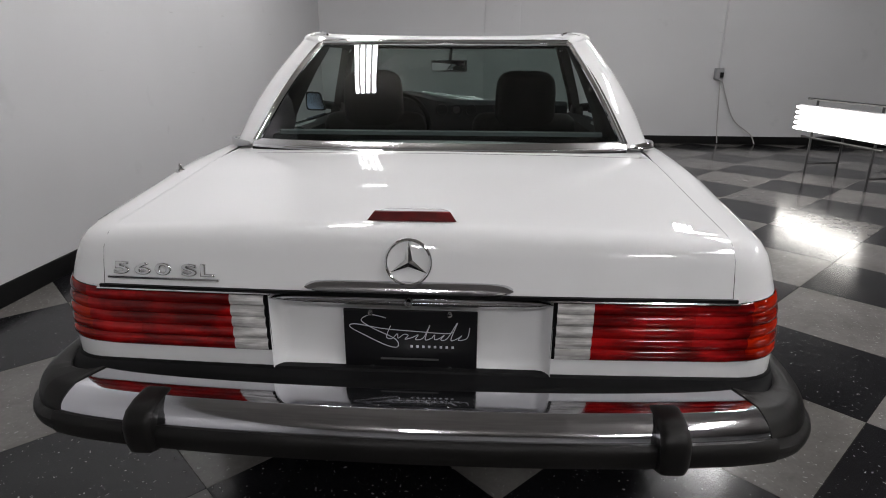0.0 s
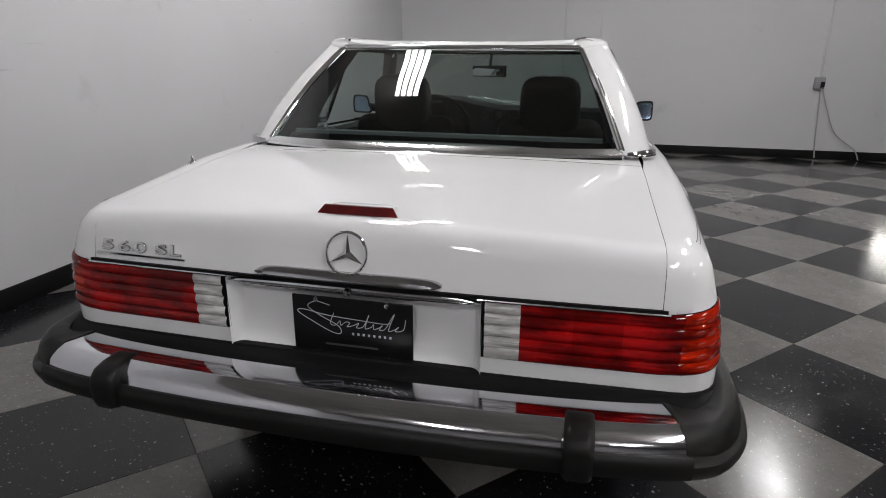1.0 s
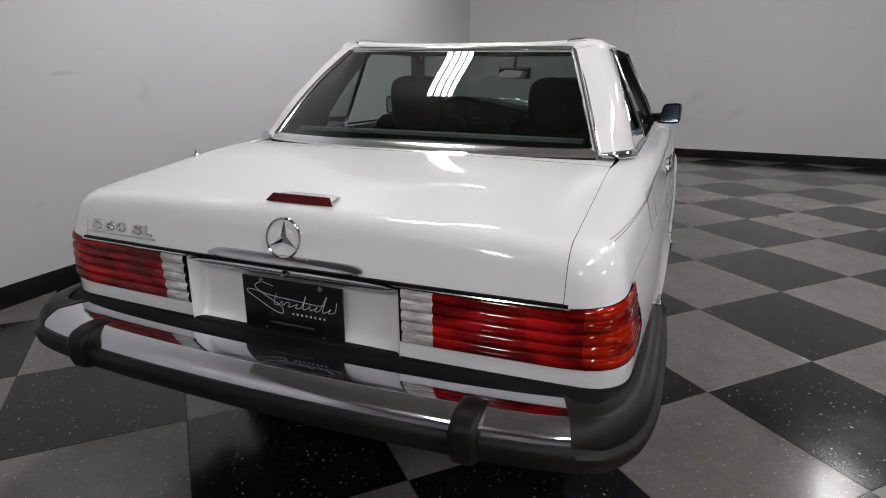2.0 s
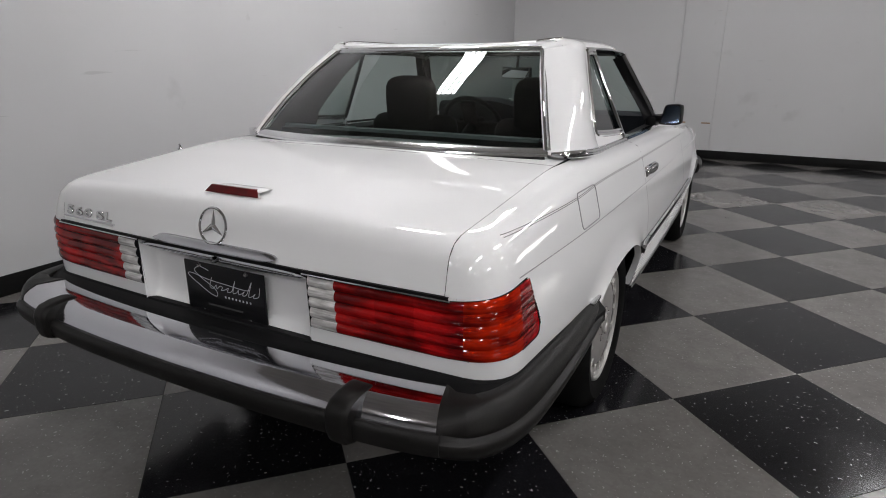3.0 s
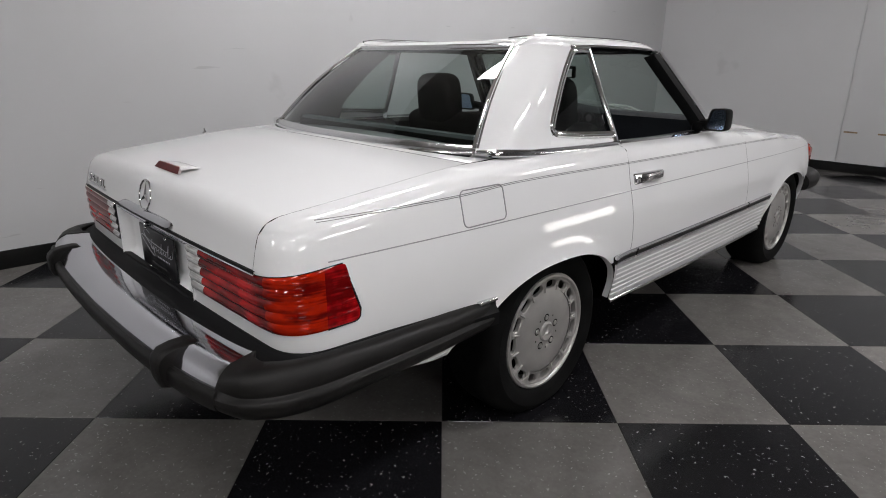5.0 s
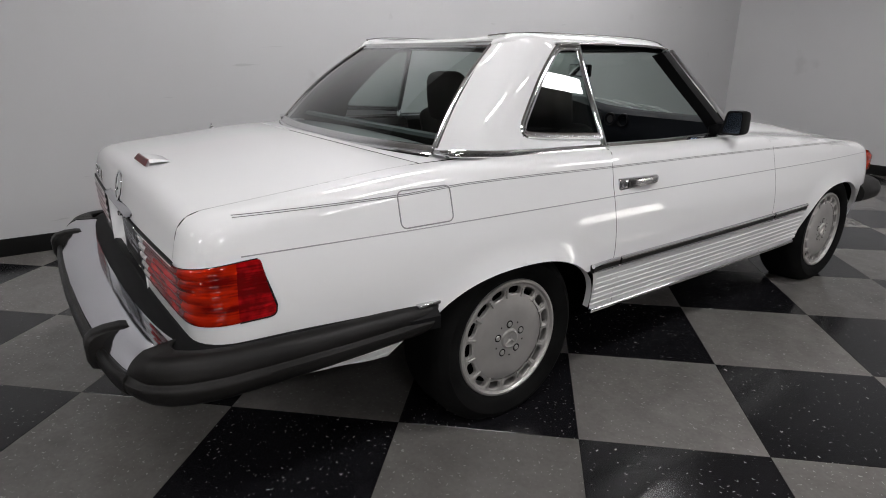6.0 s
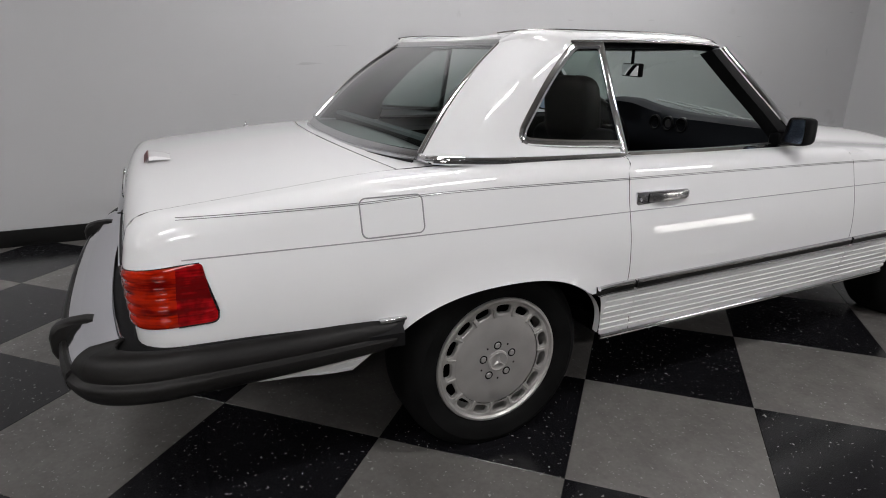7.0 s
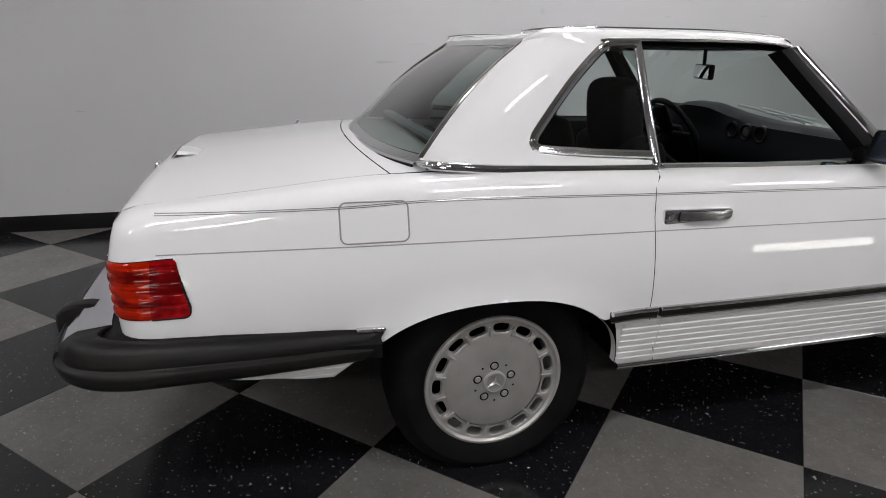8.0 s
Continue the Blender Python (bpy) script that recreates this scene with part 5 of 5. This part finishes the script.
# doors: chrome sill and mirrors
for s in (1, -1):
    bm = bmesh.new()
    sweep(bm, [(s * 0.748, 0.545, 0.926), (s * 0.748, 0.9, 0.917), (s * 0.742, 1.30, 0.910), (s * 0.738, 1.46, 0.909)], [(-0.012, -0.010), (0.010, -0.010), (0.012, 0.0), (0.006, 0.008), (-0.012, 0.008)], scale=lambda f: 1.25)
    part("door_sill_trim", bm, TRIM, car, "chrome strip along the door sill")
    bm = bmesh.new()
    rows_d = []
    for y in np.linspace(0.54, 1.46, 8):
        rows_d.append([(s * 0.735, y, 0.915), (s * 0.70, y, 0.92), (s * 0.665, y, 0.905), (s * 0.645, y, 0.80), (s * 0.63, y, 0.50), (s * 0.63, y, 0.34)])
    skin(bm, rows_d)
    part("door_panel", bm, LEATHER, car, "black padded inner door panel")
    # mirror: a shell that narrows to the front, its glass cut slanted towards the door
    place = pose(s * 0.834, 1.322, 0.981, 0, 0, -s * 13)
    rim = [(-0.056, -0.050), (-0.044, -0.006), (-0.030, 0.044), (0.004, 0.053), (0.042, 0.054), (0.055, 0.040), (0.057, -0.030), (0.046, -0.050), (0.0, -0.054)]
    outline = [(p.x, p.y) for p in spline([(x, z, 0) for x, z in rim], 45, closed=True)]
    bm = bmesh.new()
    rows_m = []
    for depth, k in ((-0.018, 0.80), (-0.024, 0.845), (-0.031, 0.86), (-0.034, 0.90), (-0.034, 0.96), (-0.030, 1.0), (-0.010, 1.0), (0.012, 0.95), (0.026, 0.82), (0.034, 0.60), (0.037, 0.30)):
        rows_m.append([place @ Vector((s * (0.012 + (x - 0.012) * k), depth, z * k)) for x, z in outline])
    vs = skin(bm, rows_m, close_v=True)
    bm.faces.new(vs[-1])
    tube(bm, [(s * 0.70, 1.37, 0.945), (s * 0.80, 1.345, 0.960)], 0.024, 10, up=(0, 0, 1))
    box(bm, (0.695, 1.33, 0.902), (0.752, 1.50, 0.962), 0.012, Matrix.Diagonal((s, 1, 1, 1)))
    mir = part("door_mirror", bm, BLACK, car, "black door mirror")
    bm = bmesh.new()
    rows_m = [[place @ Vector((s * (0.012 + (x - 0.012) * k), d, z * k)) for x, z in outline] for d, k in ((-0.022, 0.84), (-0.0255, 0.835))]
    vs = skin(bm, rows_m, close_v=True)
    bm.faces.new(vs[0]), bm.faces.new(vs[-1])
    part("mirror_pane", bm, MIRROR, mir, "bluish mirror glass")

# antenna base on the left rear fender
bm = bmesh.new()
az = surface_top(-0.758, -0.52)
lathe(bm, [(0.013, az - 0.004), (0.013, az + 0.004), (0.006, az + 0.009), (0.004, az + 0.018), (0.006, az + 0.021), (0.0, az + 0.025)], 14, -0.758, -0.52, 0, "z")
part("antenna", bm, TRIM, car, "retracted chrome antenna tip")


# ---- inside the car ----
def cushion(bm, lo, hi, m=None, r=0.035):
    box(bm, lo, hi, r, m)


for s in (1, -1):
    seat = new("car_seat")
    seat.parent = car
    tagged(seat, "black leather bucket seat with a headrest")
    cx = 0.355 * s
    bm = bmesh.new()
    cushion(bm, (cx - 0.25, 0.72, 0.34), (cx + 0.25, 1.22, 0.52), None, 0.06)
    part("seat_cushion", bm, LEATHER, seat)
    bm = bmesh.new()
    cushion(bm, (-0.245, -0.07, 0.0), (0.245, 0.07, 0.56), Matrix.Translation((cx, 0.74, 0.44)) @ pose(0, 0, 0, 14), 0.06)
    part("backrest", bm, LEATHER, seat)
    bm = bmesh.new()
    rows_h = []
    for z, w, d in ((-0.05, 0.110, 0.04), (-0.03, 0.122, 0.052), (0.03, 0.126, 0.058), (0.12, 0.125, 0.058), (0.165, 0.120, 0.056), (0.188, 0.110, 0.050), (0.203, 0.092, 0.040), (0.211, 0.065, 0.028), (0.213, 0.02, 0.01)):
        rows_h.append([(1.10 * w * np.sign(math.cos(q)) * abs(math.cos(q)) ** 0.45, d * np.sign(math.sin(q)) * abs(math.sin(q)) ** 0.6, z) for q in np.linspace(0, 2 * math.pi, 33)[:-1]])
    skin(bm, rows_h, close_v=True)
    bmesh.ops.transform(bm, matrix=Matrix.Translation((cx, 0.60, 0.965)) @ pose(0, 0, 0, 6), verts=bm.verts)
    part("headrest", bm, LEATHER, seat)
    bm = bmesh.new()
    for dx in (-0.05, 0.05):
        tube(bm, [(cx + dx, 0.62, 0.93), (cx + dx, 0.605, 1.0)], 0.007, 8, up=(1, 0, 0))
    part("headrest_post", bm, CHROME, seat)

# rear shelf and well behind the seats
bm = bmesh.new()
box(bm, (-0.66, -0.14, 0.86), (0.66, 0.10, 0.90), 0.012)
box(bm, (-0.66, 0.10, 0.40), (0.66, 0.14, 0.90), 0.012)
box(bm, (-0.62, -0.105, 0.88), (0.62, -0.06, 0.972), 0.008)
part("rear_shelf", bm, LEATHER, car, "black carpeted shelf behind the seats")
bm = bmesh.new()
rows_r = []
for x in np.linspace(-0.58, 0.58, 17):
    rows_r.append([(x, -0.112, 0.972), (x, -0.110, 0.984), (x, -0.095, 0.988), (x, -0.07, 0.984), (x, -0.06, 0.965)])
skin(bm, rows_r)
part("lock_rail", bm, material("worn_blue_grey_trim", (0.13, 0.15, 0.155), 0.6, vary=0.1), car, "grey padded rail below the rear window")
bm = bmesh.new()
box(bm, (-0.60, 0.14, 0.30), (0.60, 1.55, 0.335))
box(bm, (-0.10, 0.30, 0.33), (0.10, 1.45, 0.52), 0.03)
part("cabin_floor", bm, LEATHER, car, "black carpet and centre console")

# dashboard
bm = bmesh.new()
rows_d = []
for x in np.linspace(-0.68, 0.68, 49):
    hood = 0.030 * math.exp(-((x + 0.36) / 0.17) ** 4)
    low = 0.028 / (1 + math.exp(-(x + 0.05) / 0.05))
    rows_d.append([(x, 1.72 - 0.16 * (x / 0.7) ** 2, 0.94), (x, 1.61 - 0.06 * (x / 0.7) ** 2, 0.985 + hood * 0.6 - low * 0.6), (x, 1.53, 0.998 + hood - low), (x, 1.49 - hood * 0.6, 0.995 + hood - low), (x, 1.466 - hood, 0.978 + hood - low), (x, 1.460 - hood * 0.5, 0.95 + hood * 0.5), (x, 1.457, 0.915), (x, 1.455, 0.885), (x, 1.44, 0.81), (x, 1.46, 0.76), (x, 1.50, 0.68), (x, 1.60, 0.50)])
skin(bm, rows_d)
dash = part("dashboard", bm, DASH, car, "dark navy padded dashboard")
dash.location.y = 0.04
for x in (-0.09, 0.0, 0.09):
    bm = bmesh.new()
    lathe(bm, [(0.0, 1.470), (0.026, 1.466), (0.030, 1.452), (0.034, 1.449), (0.038, 1.453), (0.039, 1.48)], 28, x, 0, 0.918, "y")
    vent = part("dash_vent", bm, BLACK, dash, "round black dash vent")
    bm = bmesh.new()
    for z in (-0.014, 0.0, 0.014):
        w = (0.026 ** 2 - z * z) ** 0.5
        box(bm, (x - w, 1.456, 0.918 + z - 0.0015), (x + w, 1.464, 0.918 + z + 0.0015))
    part("vent_slats", bm, BLACK, vent)
bm = bmesh.new()
lathe(bm, [(0.0, 1.452), (0.020, 1.453), (0.022, 1.46)], 20, 0.0, 0, 0.918, "y")
part("dash_clock", bm, LAMP_TRAY, dash)
# steering wheel
bm = bmesh.new()
wm = Matrix.Translation((-0.36, 1.36, 0.862)) @ pose(0, 0, 0, -62)
tube(bm, [wm @ Vector((0.195 * math.cos(q), 0.195 * math.sin(q), 0)) for q in np.linspace(0, 2 * math.pi, 49)[:-1]], 0.015, 10, closed=True, up=tuple((wm.to_3x3() @ Vector((0, 0, 1)))))
steer = part("steering_wheel", bm, LEATHER, car, "black leather steering wheel")
bm = bmesh.new()
box(bm, (-0.185, -0.04, -0.03), (0.185, 0.04, 0.0), 0.015, wm)
box(bm, (-0.05, -0.18, -0.03), (0.05, 0.02, 0.0), 0.015, wm)
box(bm, (-0.09, -0.06, -0.01), (0.09, 0.06, 0.02), 0.015, wm)
part("hub_pad", bm, LEATHER, steer)
bm = bmesh.new()
tube(bm, [wm @ Vector((0, 0, -0.02)), wm @ Vector((0, 0, -0.25))], 0.035, 12, up=(1, 0, 0))
part("column", bm, LEATHER, steer)
# inside mirror
bm = bmesh.new()
mm = pose(-0.036, 1.245, 1.185, 0, 0, -20)
box(bm, (-0.108, -0.008, -0.032), (0.108, 0.016, 0.032), 0.008, mm)
tube(bm, [(-0.03, 1.24, 1.21), (-0.02, 1.23, 1.29)], 0.008, 8, up=(1, 0, 0))
inner = part("inside_mirror", bm, BLACK, car, "black inside rear-view mirror")
bm = bmesh.new()
box(bm, (-0.102, -0.0105, -0.027), (0.102, -0.0085, 0.027), 0.0008, mm)
part("mirror_pane", bm, material("silver_mirror", (0.72, 0.74, 0.74), 0.02, metal=1.0), inner)
# sun visors
for x in (-0.33, 0.33):
    bm = bmesh.new()
    box(bm, (x - 0.2, 1.0, 1.285), (x + 0.2, 1.15, 1.297), 0.005)
    part("sun_visor", bm, LEATHER, car)


# ---- wheels ----
def wheel(x, y, s):
    r = 0.328
    hub = Vector((x, y, 0.300))
    bm = bmesh.new()
    lathe(bm, [(0.222, 0.0), (0.218, 0.010), (0.210, 0.012), (0.204, 0.006), (0.198, -0.012), (0.196, -0.04), (0.19, -0.16), (0.21, -0.19)], 72)
    lathe(bm, [(0.0, 0.006), (0.05, 0.006), (0.10, 0.0055), (0.150, 0.003), (0.157, 0.0), (0.159, -0.012)], 72)
    for i in range(15):
        ring, hole, deep = [], [], []
        for k in range(24):
            a = 2 * math.pi * k / 24
            ca, sa = math.cos(a), math.sin(a)
            m = max(abs(ca), abs(sa))
            mid = 2 * math.pi * (i + 0.5) / 15
            for store, u, w, xx in ((ring, ca / m, sa / m, None), (hole, 0.73 * np.sign(ca) * abs(ca) ** 0.62, 0.64 * np.sign(sa) * abs(sa) ** 0.62, 0.0005), (deep, 0.70 * np.sign(ca) * abs(ca) ** 0.62, 0.60 * np.sign(sa) * abs(sa) ** 0.62, -0.012)):
                rr = 0.1805 + 0.0235 * w
                th = mid + u * math.pi / 15
                lift = (0.002 + 0.002 * abs(w)) if xx is None else xx
                store.append((lift, rr * math.cos(th), rr * math.sin(th)))
        skin(bm, [ring, [tuple(np.array(p) * (1, 1, 1) + (0.0015, 0, 0)) for p in [lerp(x, y, 0.72) for x, y in zip(ring, hole)]], hole, deep], close_v=True)
    for i in range(15):
        th = 2 * math.pi * i / 15
        box(bm, (-0.002, -0.0035, 0.156), (0.0065, 0.0035, 0.187), 0.0018, pose(0, 0, 0, math.degrees(th) - 90))
    rim = part("wheel", bm, ALLOY, car, "silver alloy wheel with fifteen oval slots")
    bm = bmesh.new()
    prof = [(0.205, -0.015), (0.225, 0.008), (0.245, 0.020), (0.280, 0.024), (0.300, 0.012), (0.316, -0.004), (0.324, -0.020), (r, -0.045), (r, -0.145), (0.322, -0.18), (0.30, -0.205), (0.25, -0.21), (0.21, -0.195)]
    lathe(bm, prof, 96)
    for v in bm.verts:
        if v.co.z < -0.298:
            v.co.z = -0.298
    part("tyre", bm, TYRE, rim, "black low-profile tyre")
    bm = bmesh.new()
    lathe(bm, [(0.0, -0.06), (0.19, -0.055)], 40)
    part("brake_backing", bm, DARK, rim)
    for i in range(5):
        q = 2 * math.pi * i / 5 + 0.35
        bm = bmesh.new()
        lathe(bm, [(0.0, 0.010), (0.008, 0.010), (0.0095, 0.008), (0.0098, 0.0068)], 12, 0, 0.056 * math.cos(q), 0.056 * math.sin(q))
        part("wheel_bolt", bm, ALLOY, rim)
        # flat near-black ring, paints the shade around the bolt
        bm = bmesh.new()
        lathe(bm, [(0.0102, 0.0066), (0.0145, 0.0068)], 16, 0, 0.056 * math.cos(q), 0.056 * math.sin(q))
        part("bolt_hole_shade", bm, DARK, rim)
        q += math.pi / 5
        # flat near-black dot, paints the shade of a small hole
        bm = bmesh.new()
        lathe(bm, [(0.0, 0.0068), (0.0036, 0.0067)], 10, 0, 0.064 * math.cos(q), 0.064 * math.sin(q))
        part("small_hole_shade", bm, DARK, rim)
    bm = bmesh.new()
    lathe(bm, [(0.0, 0.011), (0.026, 0.0105), (0.031, 0.0135), (0.036, 0.011), (0.038, 0.0063)], 32)
    part("centre_cap", bm, ALLOY, rim)
    bm = bmesh.new()
    for a in (85, 205, 325):
        d = Vector((0, math.cos(radians(a)), math.sin(radians(a))))
        n = Vector((0, -d.z, d.y))
        v = [bm.verts.new(p) for p in (Vector((0.019, 0, 0)), n * 0.0055 + d * 0.003 + Vector((0.0112, 0, 0)), d * 0.029 + Vector((0.0135, 0, 0)), n * -0.0055 + d * 0.003 + Vector((0.0112, 0, 0)))]
        bm.faces.new((v[0], v[1], v[2])), bm.faces.new((v[0], v[2], v[3]))
    part("cap_star", bm, ALLOY, rim, "", 10)
    rim.matrix_basis = Matrix.Translation(hub) @ (pose(0, 0, 0) if s > 0 else pose(0, 0, 0, 0, 0, 180))
    return rim


for y in AXLES:
    for s in (1, -1):
        wheel(s * 0.836, -0.008 if y < 1 else y + 0.016, s)


# ---- floor tiles, each a piece of its own ----
TILE, TURN_DEG, ORIGIN = 0.6261, 46.46, (0.6716, -0.3842)
ta = radians(TURN_DEG)
ex, ey = Vector((math.cos(ta), math.sin(ta))), Vector((-math.sin(ta), math.cos(ta)))
g, lo_z = 0.0007, -0.010
# the joints wander a little from an even spacing
OFF_U = {-3: -0.004, -2: 0.001, -1: -0.008, 0: 0.001, 1: 0.008, 2: 0.004, 3: 0.006, 4: -0.001, 5: -0.003, 6: -0.004}
OFF_V = {-1: 0.005, 0: -0.001, 1: -0.001, 2: -0.003, 3: 0.0}


def joint_u(i):
    return TILE * i + OFF_U.get(i, 0.0)


def joint_v(j):
    return TILE * j + OFF_V.get(j, 0.0)


def clip(poly, axis, limit, keep_less):
    out = []
    for i in range(len(poly)):
        a, b = poly[i], poly[(i + 1) % len(poly)]
        ia, ib = (a[axis] < limit) == keep_less, (b[axis] < limit) == keep_less
        if ia:
            out.append(a)
        if ia != ib:
            f = (limit - a[axis]) / (b[axis] - a[axis])
            out.append(a + (b - a) * f)
    return out


def tile_mesh(poly, mat):
    bm = bmesh.new()
    c = sum(poly, Vector((0, 0))) / len(poly)
    rows = [[(p.x, p.y, lo_z) for p in poly], [(p.x, p.y, -0.0008) for p in poly], [(*(p + (c - p).normalized() * 0.0012), 0.0) for p in poly]]
    vs = skin(bm, rows, close_v=True)
    bm.faces.new(vs[-1])
    return mesh_of("tile", bm, mat, 20)


def far_tile(poly, kind):
    c = sum(poly, Vector((0, 0))) / len(poly)
    rows = [[(p.x, p.y, lo_z) for p in poly], [(p.x, p.y, -0.0008) for p in poly], [(*(p + (c - p).normalized() * 0.0012), 0.0) for p in poly]]
    n0 = len(far_bm.faces)
    vs = skin(far_bm, rows, close_v=True)
    far_bm.faces.new(vs[-1])
    far_bm.faces.ensure_lookup_table()
    for f in far_bm.faces[n0:]:
        f.material_index = kind


h = TILE / 2 - g
corners = ((-1, -1), (1, -1), (1, 1), (-1, 1))
square = [Vector((a * h, b * h)) for a, b in corners]
whole = {0: tile_mesh(square, TILE_LIGHT), 1: tile_mesh(square, TILE_DARK)}
far_bm = bmesh.new()
for i in range(-32, 33):
    for j in range(-32, 33):
        wide, deep = joint_u(i + 1) - joint_u(i), joint_v(j + 1) - joint_v(j)
        c = Vector(ORIGIN) + ex * (joint_u(i) + wide / 2) + ey * (joint_v(j) + deep / 2)
        poly = [c + ex * a * (wide / 2 - g) + ey * b * (deep / 2 - g) for a, b in corners]
        inside = all(X_WALL < p.x < X_FAR and Y_BACK < p.y < Y_WALL for p in poly)
        kind = (i + j + 1) % 2
        near = c.x < 5.6 and c.y > -2.6
        if not inside:
            poly = [Vector(p) for p in poly]
            for ax, lim, less in ((0, X_WALL, False), (0, X_FAR, True), (1, Y_BACK, False), (1, Y_WALL, True)):
                poly = clip(poly, ax, lim, less) if poly else poly
            if len(poly) < 3:
                continue
            mid = sum(poly, Vector((0, 0))) / len(poly)
            if max((p - mid).length for p in poly) < 0.03:
                continue
            if not near:
                far_tile(poly, kind)
                continue
            ob = new("tile", tile_mesh([p - c for p in poly], (TILE_LIGHT, TILE_DARK)[kind]))
        elif not near:
            far_tile(poly, kind)
            continue
        else:
            ob = new("tile", whole[kind])
            ob.rotation_euler.z = ta
            ob.scale = (wide / TILE, deep / TILE, 1)
        ob.location = (c.x, c.y, 0)
        ob.parent = floor

tagged(part("tile_field", far_bm, [TILE_LIGHT, TILE_DARK], floor, "checkered vinyl tiles across the rest of the hall", 20), "checkered vinyl tiles across the rest of the hall", "", "", "stuff")
